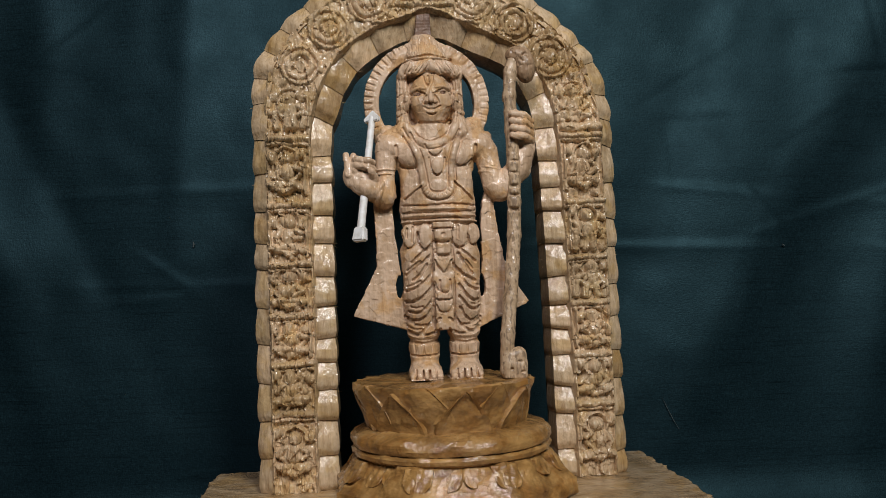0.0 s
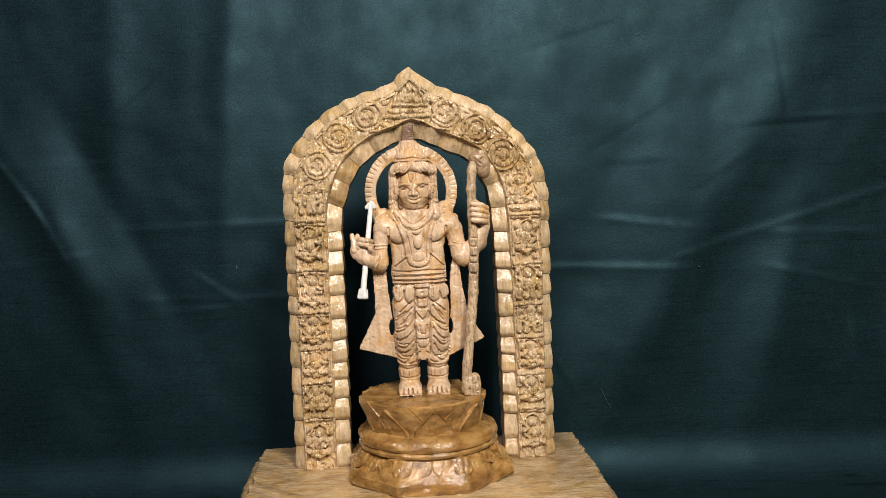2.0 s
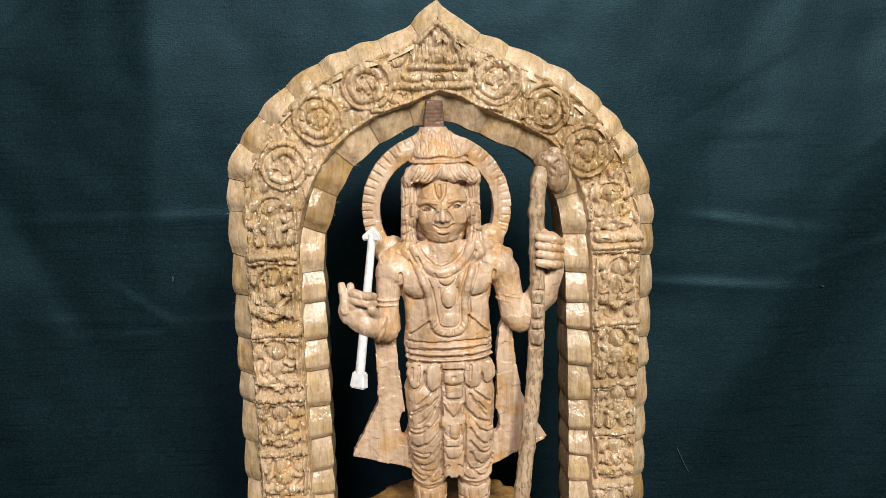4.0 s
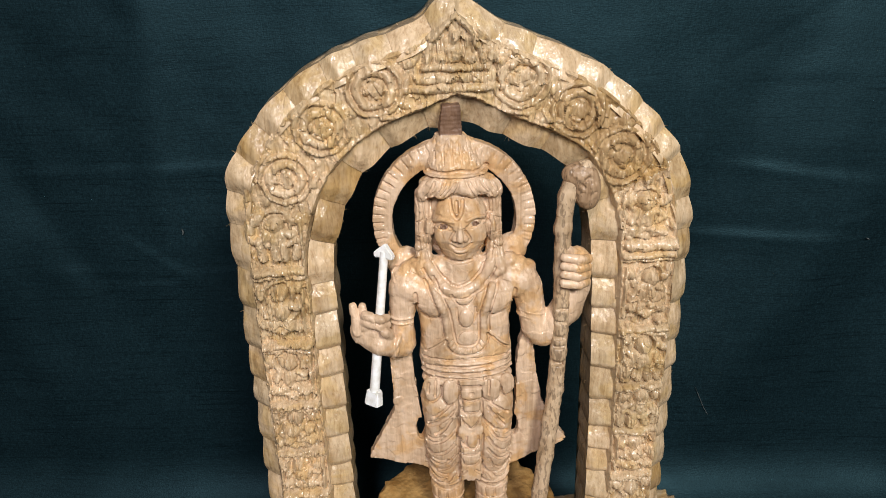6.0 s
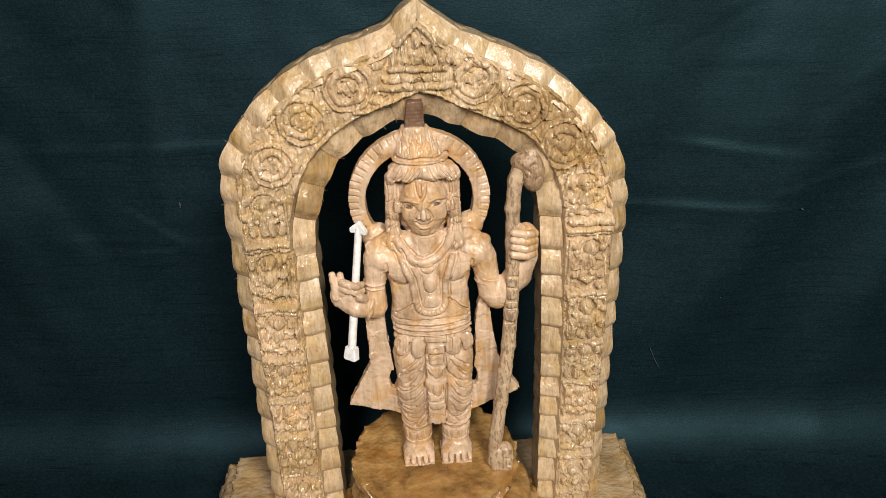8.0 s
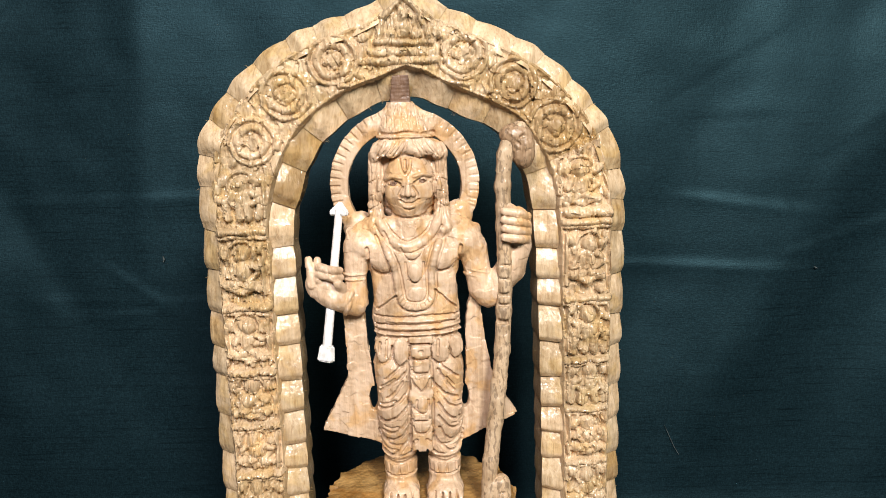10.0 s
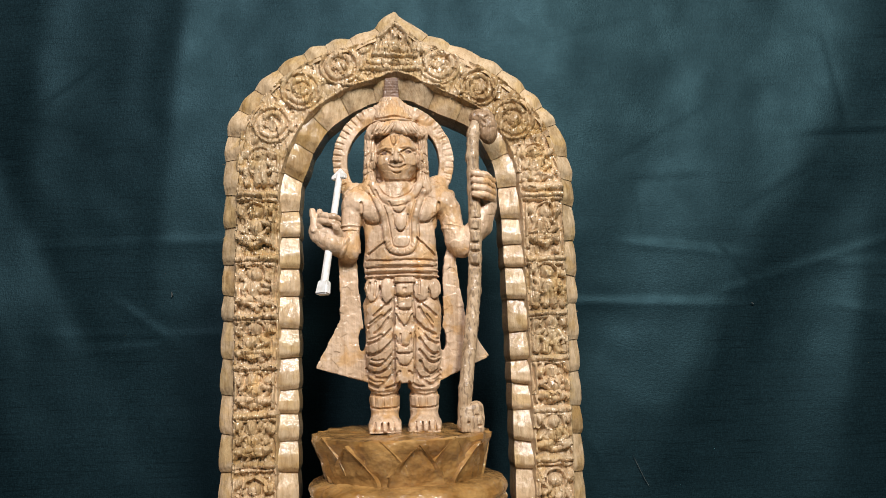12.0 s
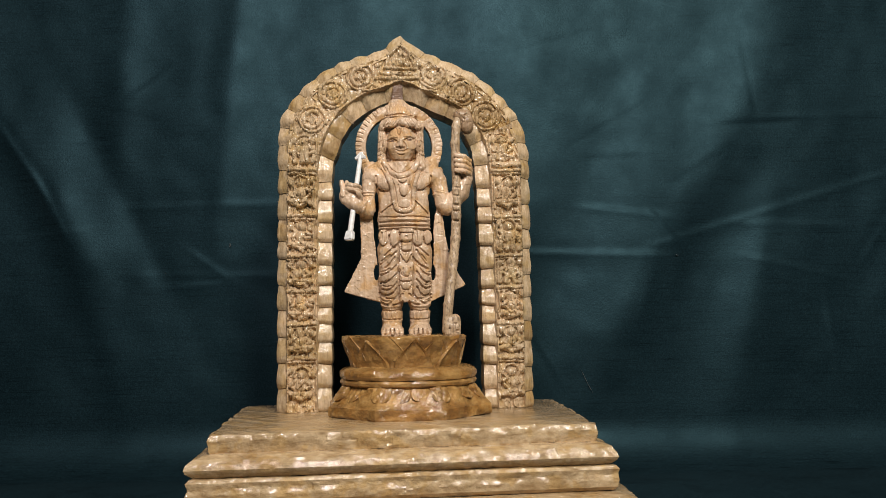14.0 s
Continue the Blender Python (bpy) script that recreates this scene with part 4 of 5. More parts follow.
    def cord(self, pts, r, out=0.0, k=0.0004, beads=0.0):
        line = self.on_face(pts, out)
        for a, b_ in zip(line, line[1:]):
            if abs(a[1] - b_[1]) < 0.003:
                self.limb(a, b_, r, r, k)
        if beads:
            far = 0.0
            for a, b_ in zip(line, line[1:]):
                far += math.dist(a, b_)
                if far > beads * 1.9:
                    far = 0.0
                    self.ball(b_, (beads, beads, beads), 0.0002)

    def skin(self):
        f = self.f
        inside = f < 0
        corner = [(i, j, k) for i in (0, 1) for j in (0, 1) for k in (0, 1)]
        n = self.n - 1
        view = lambda a, o: a[o[0]:o[0] + n[0], o[1]:o[1] + n[1], o[2]:o[2] + n[2]]  # noqa: E731
        count = sum(view(inside, o).astype(np.int8) for o in corner)
        cells = np.argwhere((count > 0) & (count < 8))
        index = np.full(n, -1, np.int64)
        index[tuple(cells.T)] = np.arange(len(cells))
        vals = np.stack([f[tuple((cells + o).T)] for o in corner], 1)
        total, hits = np.zeros((len(cells), 3)), np.zeros(len(cells))
        for a, oa in enumerate(corner):
            for b_, ob in enumerate(corner):
                if b_ > a and sum(abs(i - j) for i, j in zip(oa, ob)) == 1:
                    fa, fb = vals[:, a], vals[:, b_]
                    on = (fa < 0) != (fb < 0)
                    t = np.where(on, fa / np.where(on, fa - fb, 1), 0)
                    total += on[:, None] * (np.array(oa) + t[:, None] * (np.array(ob) - oa))
                    hits += on
        verts = self.lo + self.step * (cells + total / hits[:, None])
        faces = []
        for ax in range(3):
            e = np.eye(3, dtype=int)
            b1, b2 = e[(ax + 1) % 3], e[(ax + 2) % 3]
            a = inside[:-1] if ax == 0 else inside[:, :-1] if ax == 1 else inside[:, :, :-1]
            c = inside[1:] if ax == 0 else inside[:, 1:] if ax == 1 else inside[:, :, 1:]
            for flip, sel in ((False, a & ~c), (True, ~a & c)):
                p = np.argwhere(sel)
                ok = (p[:, (ax + 1) % 3] > 0) & (p[:, (ax + 2) % 3] > 0) & (p[:, (ax + 1) % 3] < n[(ax + 1) % 3]) & (p[:, (ax + 2) % 3] < n[(ax + 2) % 3])
                p = p[ok]
                quad = np.stack([index[tuple((p - q).T)] for q in (b1 + b2, b2, 0 * b1, b1)], 1)
                faces.append(quad[:, ::-1] if flip else quad)
        return verts, np.concatenate(faces)


def carved(name, carving, mat, label="", category="", parent=None):
    verts, faces = carving.skin()
    ob = from_arrays(name, verts, faces.tolist(), mat, parent)
    return tagged(ob, label, category)


# ---- the standing figure, one solid carving ----
TOP = 0.0575


def scarf(c, edge, corner, slope, y0, seed):
    """A hanging stole: a thin flaring sheet with carved cross folds."""
    zs = [e[0] for e in edge]
    sl, (x, y, z) = c.window((min(e[1] for e in edge), y0 - 0.004, 0.083), (max(e[2] for e in edge), y0 + 0.004, 0.156), 0.003)
    left, right = np.interp(z, zs, [e[1] for e in edge]), np.interp(z, zs, [e[2] for e in edge])
    flank = np.maximum(left - x, x - right) * 0.85
    bow = 0.0012 * np.sin(x * 420)
    wave = 0.00004 * np.sin((z + 0.25 * np.abs(x - 0.5 * (left + right))) * 2 * math.pi / 0.0045 + seed) + bow * 0.4
    depth = np.abs(y - y0 - wave) - 0.0026
    base = (corner[1] + slope * (x - corner[0])) - z
    d = np.maximum(np.maximum(flank, depth), np.maximum(base, z - zs[-1]))
    c.blend(sl, d.astype(np.float32), 0.0010)


def figure():
    c = Carving((-0.058, -0.038, 0.0565), (0.0575, 0.009, 0.262), 0.00033)
    # legs, wrapped in folded cloth
    c.ball((-0.0006, -0.0100, 0.1240), (0.0212, 0.0100, 0.0165))
    for sx, hx, ax in ((-1, -0.0116, -0.0106), (1, 0.0114, 0.0108)):
        c.limb((hx, -0.0105, 0.122), (ax, -0.0108, 0.0850), 0.0098, 0.0084, 0.0006)
        c.ball((hx * 0.97, -0.0116, 0.1020), (0.0094, 0.0095, 0.0210), 0.001)
        c.ball((ax, -0.0112, 0.0822), (0.0088, 0.0092, 0.0060), 0.0012)
        c.limb((ax, -0.0108, 0.0745), (ax, -0.0108, 0.0715), 0.0082, 0.0080, 0.0005)
        c.limb((ax, -0.0105, 0.073), (ax, -0.0112, 0.0630), 0.0068, 0.0078, 0.001)
        c.ball((ax, -0.0150, 0.0612), (0.0090, 0.0098, 0.0056), 0.002)
        for k in range(5):
            big = 0.0022 if (k == 4) == (sx < 0) and k in (0, 4) else 0.0017
            tx = ax + (k - 2) * 0.0034
            c.limb((tx, -0.0185, 0.0612), (tx * 1.0, -0.0246 + 0.0007 * abs(k - 2), 0.0594), big, big * 0.9, 0.0003)
        for k in range(4):
            tx = ax + (k - 1.5) * 0.0034
            c.block((tx, -0.0256, 0.0602), (0.00042, 0.0042, 0.0030), 0.0003, 0.0002, cut=True)
    c.block((0.0000, -0.0150, 0.0577), (0.0188, 0.0100, 0.0006), 0.0003, 0.0004)
    # trunk
    c.ball((-0.0006, -0.0102, 0.1450), (0.0202, 0.0097, 0.0210))
    c.ball((-0.0010, -0.0102, 0.1710), (0.0208, 0.0092, 0.0180), 0.003)
    c.block((-0.0008, -0.0098, 0.1560), (0.0196, 0.0072, 0.0130), 0.004, 0.006)
    for sx in (-1, 1):
        c.ball((-0.0012 + sx * 0.0104, -0.0150, 0.1768), (0.0102, 0.0056, 0.0078), 0.0008)
        c.ball((-0.0008 + sx * 0.0228, -0.0092, 0.1820), (0.0100, 0.0084, 0.0078), 0.003)
    c.ball((-0.0006, -0.0158, 0.1545), (0.0165, 0.0042, 0.0080), 0.002)
    # waist bands, girdle plate and hanging swags
    for zz, w, h in ((0.1472, 0.0204, 0.0020), (0.1438, 0.0207, 0.0022), (0.1408, 0.0206, 0.0014)):
        c.ball((-0.0004, -0.0102, zz), (w, 0.0112, h), 0.0002)
    c.ball((-0.0004, -0.0102, 0.1362), (0.0208, 0.0098, 0.0050), 0.0003)
    for tx, w, zz, h in ((-0.0168, 0.0042, 0.1332, 0.0068), (-0.0084, 0.0038, 0.1328, 0.0072), (0.0096, 0.0046, 0.1330, 0.0062), (0.0172, 0.0036, 0.1334, 0.0058)):
        ty = -0.0106 - 0.0102 * math.sqrt(max(0.02, 1 - ((tx + 0.0004) / 0.0225) ** 2))
        c.ball((tx, ty + 0.0006, zz), (w, 0.0017, h), 0.0002)
    c.block((0.0008, -0.0204, 0.1384), (0.0056, 0.0016, 0.0014), 0.0002, 0.0004)
    c.block((0.0006, -0.0210, 0.1334), (0.0046, 0.0022, 0.0028), 0.0002, 0.0010)
    c.ball((0.0006, -0.0214, 0.1314), (0.0046, 0.0018, 0.0024), 0.0002)
    # centre sash with hanging ornaments: cup, leaf, paired petals, oval, half disc, plain tail
    c.block((0.0002, -0.0176, 0.1050), (0.0047, 0.0036, 0.0215), 0.0004)
    c.block((0.0006, -0.0204, 0.1262), (0.0038, 0.0020, 0.0034), 0.0002, 0.0012)
    for a in (-42, -21, 0, 21, 42):
        c.ball((0.0004 + 0.0032 * math.sin(radians(a)), -0.0208, 0.1186 - 0.0012 * math.cos(radians(a))), (0.0011, 0.0014, 0.0046), 0.0002, turn=-a * 0.9)
    c.ball((-0.0028, -0.0202, 0.1090), (0.0026, 0.0016, 0.0056), 0.0002, turn=12)
    c.ball((0.0036, -0.0202, 0.1090), (0.0024, 0.0016, 0.0056), 0.0002, turn=-12)
    c.ball((0.0008, -0.0214, 0.1066), (0.0026, 0.0016, 0.0042), 0.0002)
    c.block((0.0000, -0.0206, 0.1010), (0.0036, 0.0018, 0.0018), 0.0002, 0.0008)
    c.ball((0.0004, -0.0204, 0.0960), (0.0044, 0.0020, 0.0040), 0.0002)
    c.block((0.0002, -0.0196, 0.0880), (0.0044, 0.0020, 0.0050), 0.0002, 0.0010)
    c.block((-0.0001, -0.010, 0.0690), (0.0018, 0.02, 0.0135), 0.0004, cut=True)
    # hanging stoles beside the legs
    scarf(c, [(0.084, -0.0475, -0.0185), (0.0930, -0.0472, -0.0190), (0.105, -0.0408, -0.0205), (0.118, -0.0345, -0.0225), (0.135, -0.0345, -0.0245), (0.154, -0.0355, -0.0255)], (-0.0470, 0.0915), -0.29, -0.0075, 0.3)
    scarf(c, [(0.084, 0.0190, 0.0475), (0.097, 0.0195, 0.0470), (0.105, 0.0205, 0.0415), (0.119, 0.0225, 0.0350), (0.135, 0.0225, 0.0318), (0.150, 0.0230, 0.0300), (0.158, 0.0255, 0.0300)], (0.0470, 0.0962), 0.46, -0.0085, 1.3)
    for hx, hz in ((-0.0226, 0.1065), (0.0216, 0.1062)):
        c.ball((hx, -0.008, hz), (0.0020, 0.014, 0.0062), 0.0005, cut=True)
    # arm at the arrow's side: bent forward, hand closed round the shaft
    c.limb((-0.0276, -0.0100, 0.1790), (-0.0284, -0.0120, 0.1560), 0.0060, 0.0054, 0.0008)
    c.limb((-0.0288, -0.0125, 0.1545), (-0.0385, -0.0185, 0.1590), 0.0056, 0.0052)
    c.ball((-0.0402, -0.0180, 0.1620), (0.0090, 0.0040, 0.0070), 0.0012, turn=-28)
    c.ball((-0.0456, -0.0182, 0.1668), (0.0052, 0.0030, 0.0078), 0.0008, turn=-14)
    for fx, fz, gx, gz in ((-0.0476, 0.1660, -0.0490, 0.1772), (-0.0446, 0.1680, -0.0452, 0.1768)):
        c.limb((fx, -0.0195, fz), (gx, -0.0170, gz), 0.0024, 0.0017, 0.0002)
    for fz, gz in ((0.1742, 0.1722), (0.1710, 0.1690)):
        c.limb((-0.0440, -0.0205, fz), (-0.0375, -0.0226, gz + 0.0006), 0.0021, 0.0020, 0.0002)
        c.limb((-0.0375, -0.0226, gz + 0.0006), (-0.0350, -0.0196, gz), 0.0020, 0.0018, 0.0002)
    c.limb((-0.0345, -0.0195, 0.1640), (-0.0360, -0.0236, 0.1672), 0.0026, 0.0019, 0.0003)
    for zz in (0.1552, 0.1580):
        c.ball((-0.0318, -0.0150, zz), (0.0020, 0.0068, 0.0058), 0.0003, turn=-25)
    for zz in (0.1668, 0.1692):
        c.ball((-0.0281, -0.0106, zz), (0.0066, 0.0067, 0.0013), 0.0002)
    # arm at the bow's side: forearm raised, fingers round the bow
    c.limb((0.0268, -0.0100, 0.1790), (0.0300, -0.0125, 0.1600), 0.0066, 0.0058, 0.0008)
    c.limb((0.0335, -0.0128, 0.1570), (0.0440, -0.0130, 0.1690), 0.0062, 0.0066)
    c.limb((0.0440, -0.0130, 0.1690), (0.0482, -0.0136, 0.1800), 0.0066, 0.0056)
    c.ball((0.0476, -0.0136, 0.1880), (0.0064, 0.0062, 0.0104), 0.0015)
    for k, zz in enumerate((0.1834, 0.1873, 0.1912, 0.1950)):
        c.limb((0.0510, -0.0172, zz - 0.0004 * k), (0.0465, -0.0224, zz + 0.0010), 0.0022, 0.0021, 0.0002)
        c.limb((0.0465, -0.0224, zz + 0.0010), (0.0400, -0.0222, zz + 0.0022), 0.0021, 0.0018, 0.0002)
    c.limb((0.0468, -0.0160, 0.1955), (0.0420, -0.0180, 0.1995), 0.0024, 0.0019, 0.0004)
    c.ball((0.0442, -0.0200, 0.1806), (0.0022, 0.0040, 0.0022), 0.0004, cut=True)
    for zz in (0.1690, 0.1664):
        c.ball((0.0287, -0.0112, zz), (0.0070, 0.0066, 0.0013), 0.0002, turn=-12)
    for hx, hz, hh in ((-0.0222, 0.1650, 0.0052), (0.0196, 0.1650, 0.0036), (-0.0232, 0.1490, 0.0052), (0.0222, 0.1500, 0.0034)):
        c.ball((hx, -0.011, hz), (0.0014, 0.016, hh), 0.0005, cut=True)
    # neck, head
    c.limb((-0.0022, -0.0085, 0.184), (-0.0024, -0.0070, 0.200), 0.0088, 0.0080, 0.002)
    c.ball((-0.0021, -0.0068, 0.2096), (0.0121, 0.0106, 0.0150))
    c.ball((-0.0025, -0.0100, 0.2030), (0.0088, 0.0066, 0.0072), 0.003)
    c.ball((-0.0027, -0.0144, 0.1982), (0.0034, 0.0020, 0.0020), 0.0016)
    c.ball((-0.0023, -0.0010, 0.2100), (0.0176, 0.0080, 0.0200), 0.001)
    for sx in (-1, 1):
        c.ball((-0.0024 + sx * 0.0060, -0.0128, 0.2056), (0.0044, 0.0026, 0.0040), 0.003)
        # hair falling to the shoulders, ear and ring
        hx = -0.0026 + sx * 0.0152
        c.limb((hx, -0.0060, 0.2225), (hx, -0.0066, 0.1950), 0.0030, 0.0036, 0.001)
        c.ball((-0.0022 + sx * 0.0132, -0.0106, 0.2080), (0.0018, 0.0028, 0.0058), 0.0003)
        for k in range(4):
            c.ball((hx + sx * 0.0006 * math.sin(2 * k), -0.0098 - 0.0006 * k, 0.2042 - 0.0040 * k), (0.0030 + 0.0003 * k, 0.0026, 0.0024), 0.0005, turn=25 * sx)
        c.ball((-0.0012 + sx * 0.0200, -0.0085, 0.1866), (0.0085, 0.0064, 0.0046), 0.002)
        c.limb((hx, -0.0085, 0.1985), (-0.0020 + sx * 0.0165, -0.0130, 0.1895), 0.0036, 0.0028, 0.0006)
        c.ball((-0.0020 + sx * 0.0105, -0.0080, 0.1890), (0.0100, 0.0062, 0.0058), 0.002)
        # hollow of the eye
        ex, ez = (-0.0094, 0.2102) if sx < 0 else (0.0040, 0.2112)
        c.ball((ex, -0.0192, ez + 0.0003), (0.0040, 0.0042, 0.0022), 0.0005, cut=True)
        c.ball((ex * 0.98, -0.0126, ez), (0.0036, 0.0026, 0.0016), 0.0002)
        # bunched stole on the shoulder
        for k in range(3):
            c.ball((-0.0008 + sx * (0.0195 + 0.0040 * k), -0.0085 + 0.0002 * k, 0.1915 - 0.0022 * k), (0.0042, 0.0048, 0.0034), 0.0014, turn=sx * 30)
    c.ball((-0.0265, -0.0010, 0.1900), (0.0076, 0.0050, 0.0068), 0.001, turn=20)
    c.ball((0.0208, -0.0010, 0.1940), (0.0070, 0.0050, 0.0070), 0.001, turn=-20)
    c.limb((-0.0027, -0.0162, 0.2130), (-0.0028, -0.0188, 0.2062), 0.0008, 0.0014, 0.0006)
    for sx in (-1, 1):
        c.ball((-0.0029 + sx * 0.0022, -0.0172, 0.2056), (0.0012, 0.0014, 0.0010), 0.0004)
    c.ball((-0.0026, -0.0156, 0.2008), (0.0038, 0.0014, 0.0022), 0.0014)
    c.block((-0.0028, -0.0208, 0.2032), (0.0034, 0.0034, 0.0010), 0.0002, 0.0003, cut=True)
    # swept hair under the crown: two heavy locks that part over the mark
    c.ball((-0.0026, -0.0050, 0.2268), (0.0162, 0.0092, 0.0054), 0.0010)
    for k, (lx, lz, w, h, tn) in enumerate(((-0.0168, 0.2230, 0.0030, 0.0052, -18), (-0.0132, 0.2240, 0.0034, 0.0050, -38), (-0.0090, 0.2246, 0.0032, 0.0046, -52), (-0.0052, 0.2250, 0.0026, 0.0042, -40), (-0.0016, 0.2250, 0.0028, 0.0042, 26), (0.0024, 0.2248, 0.0034, 0.0044, 48), (0.0066, 0.2240, 0.0036, 0.0048, 44), (0.0104, 0.2236, 0.0032, 0.0050, 30), (0.0132, 0.2230, 0.0026, 0.0050, 12))):
        c.ball((lx, -0.0050 - 0.0076 * math.sqrt(max(0.02, 1 - ((lx + 0.0026) / 0.0168) ** 2)), lz + 0.0016 + 0.0010 * math.sin(2.3 * k)), (w, 0.0024, 0.92 * h), 0.0006, turn=1.15 * tn)
    c.ball((-0.0030, -0.0036, 0.2312), (0.0138, 0.0102, 0.0017), 0.0005)
    # tall crown: a cone cut flat under the dark peg
    sl, (x, y, z) = c.window((-0.022, -0.016, 0.229), (0.016, 0.009, 0.2476), 0.002)
    rr = np.interp(z, [0.229, 0.2325, 0.2350, 0.2410, 0.2476], [0.0128, 0.0126, 0.0118, 0.0088, 0.0056])
    mx = np.interp(z, [0.229, 0.2476], [-0.0030, -0.0054])
    d = (np.sqrt((x - mx) ** 2 + ((y + 0.0022) / 0.80) ** 2) - rr) * 0.75
    c.blend(sl, np.maximum(d, np.maximum(z - 0.2468, 0.2300 - z)).astype(np.float32), 0.0006)
    for t in range(7):
        c.block((-0.0050 + 0.00004 * t, -0.0020, 0.2474 + 0.0017 * t), (0.0046 - 0.00014 * t, 0.0038, 0.0012), 0.0004, 0.0003)
    # ring behind the head, notched all round, running up into the crown
    sl, (x, y, z) = c.window((-0.042, -0.006, 0.185), (0.034, 0.007, 0.246), 0.002)
    dx, dz = x + 0.0040, z - 0.2088
    r, a = np.sqrt(dx * dx + dz * dz), np.arctan2(dx, dz)
    q0 = np.abs(r - 0.0308) - 0.0036 - 0.0004 * np.cos(a)
    q1 = np.abs(y - 0.0004) - 0.0030
    q1 = q1 + (0.0010 - 0.0005 * np.sin(a)) * np.clip(np.cos(a * 56) - 0.3, 0, 1) * np.clip((r - 0.0296) / 0.0015, 0, 1) * (y < 0.0)
    d = np.sqrt(np.maximum(q0, 0) ** 2 + np.maximum(q1, 0) ** 2) + np.minimum(np.maximum(q0, q1), 0) - 0.0006
    c.blend(sl, np.maximum(d, 0.1865 - z).astype(np.float32), 0.0006)
    for a0, a1, ra, rb in (((-0.0205, 0.2335), (-0.0100, 0.2410), 0.0036, 0.0042), ((0.0132, 0.2335), (0.0010, 0.2410), 0.0036, 0.0042)):
        c.limb((a0[0], -0.0002, a0[1]), (a1[0], -0.0008, a1[1]), ra, rb, 0.0010)
    c.knife(0.0050, 11, 0.075, 0.0)
    c.survey()
    rng = random.Random(4)
    # folds across the legs: curved knife cuts falling outwards from the middle
    for sx in (-1, 1):
        for k in range(8):
            z0 = 0.1290 - 0.0056 * k + rng.uniform(-0.0010, 0.0010)
            drop = 0.0105 - 0.0008 * k + rng.uniform(-0.0014, 0.0014)
            x0, x1 = sx * (0.0056 + 0.0030 * (rng.random() < 0.35)), sx * rng.uniform(0.0150, 0.0208)
            sag = 0.0007 * k
            pts = [(x0 + (x1 - x0) * t, z0 - drop * t - sag * math.sin(math.pi * t)) for t in (0, 0.25, 0.5, 0.75, 1)]
            c.groove(pts, rng.uniform(0.0008, 0.0011), out=-0.0003)
            if k % 2:
                c.groove([(px + 0.0006, pz + 0.0024) for px, pz in pts[2:]], 0.0006)
        for zz, sg in ((0.0862, 0.0030), (0.0815, 0.0022), (0.0768, 0.0006)):
            c.groove([(sx * 0.0198, zz + sg), (sx * 0.0150, zz), (sx * 0.0105, zz - 0.0006), (sx * 0.0060, zz + 0.0002), (sx * 0.0025, zz + sg)], 0.0008)
        c.groove([(sx * 0.0192, 0.0708), (sx * 0.0150, 0.0700), (sx * 0.0105, 0.0698), (sx * 0.0060, 0.0700), (sx * 0.0025, 0.0706)], 0.0006)
        c.groove([(sx * 0.0056, 0.1270), (sx * 0.0058, 0.1100), (sx * 0.0060, 0.0950), (sx * 0.0056, 0.0840)], 0.0008, out=-0.0003)
        for k in range(3):
            px = sx * (0.0070 + 0.0045 * k)
            c.groove([(px, 0.0755), (px + 0.0003, 0.0712)], 0.0004)
    # swag outlines and girdle lines
    for pts in ([(-0.0206, 0.1330), (-0.0192, 0.1280), (-0.0165, 0.1266), (-0.0138, 0.1290), (-0.0126, 0.1352)], [(-0.0126, 0.1352), (-0.0114, 0.1280), (-0.0086, 0.1256), (-0.0058, 0.1272), (-0.0046, 0.1352)],
                [(0.0052, 0.1352), (0.0060, 0.1290), (0.0096, 0.1268), (0.0130, 0.1284), (0.0140, 0.1345)], [(0.0140, 0.1345), (0.0150, 0.1292), (0.0172, 0.1278), (0.0200, 0.1296)],
                [(-0.0200, 0.1395), (-0.0100, 0.1392), (0.0000, 0.1400), (0.0100, 0.1390), (0.0190, 0.1390)], [(-0.0200, 0.1424), (-0.0080, 0.1420), (0.0050, 0.1426), (0.0188, 0.1418)], [(-0.0200, 0.1456), (-0.0080, 0.1452), (0.0030, 0.1450), (0.0188, 0.1464)],
                [(-0.0200, 0.1496), (-0.0080, 0.1490), (0.0050, 0.1496), (0.0188, 0.1490)], [(-0.0050, 0.1368), (0.0006, 0.1366), (0.0060, 0.1368)], [(-0.0044, 0.1300), (0.0006, 0.1288), (0.0052, 0.1300)],
                [(-0.0150, 0.1376), (-0.0155, 0.1300)], [(0.0088, 0.1376), (0.0086, 0.1310)], [(-0.0180, 0.1370), (-0.0186, 0.1320)]):
        c.groove(pts, 0.0006, out=-0.0001)
    c.ball((0.0006, c.front(0.0006, 0.1330), 0.1330), (0.0014, 0.0010, 0.0012), 0.0002, cut=True)
    # ornaments' outlines on the sash
    for pts in ([(-0.0036, 0.1236), (-0.0014, 0.1222), (0.0006, 0.1218), (0.0028, 0.1222), (0.0048, 0.1236)], [(-0.0040, 0.1196), (-0.0020, 0.1156), (0.0004, 0.1134), (0.0026, 0.1156), (0.0046, 0.1196)],
                [(-0.0046, 0.1080), (-0.0034, 0.1042), (-0.0014, 0.1032)], [(-0.0018, 0.1090), (-0.0016, 0.1040), (0.0008, 0.1022), (0.0034, 0.1040), (0.0034, 0.1090)],
                [(-0.0040, 0.0992), (0.0004, 0.0990), (0.0044, 0.0992)], [(-0.0040, 0.0960), (-0.0020, 0.0930), (0.0004, 0.0922), (0.0028, 0.0930), (0.0046, 0.0960)]):
        c.groove(pts, 0.0006, out=-0.0001)
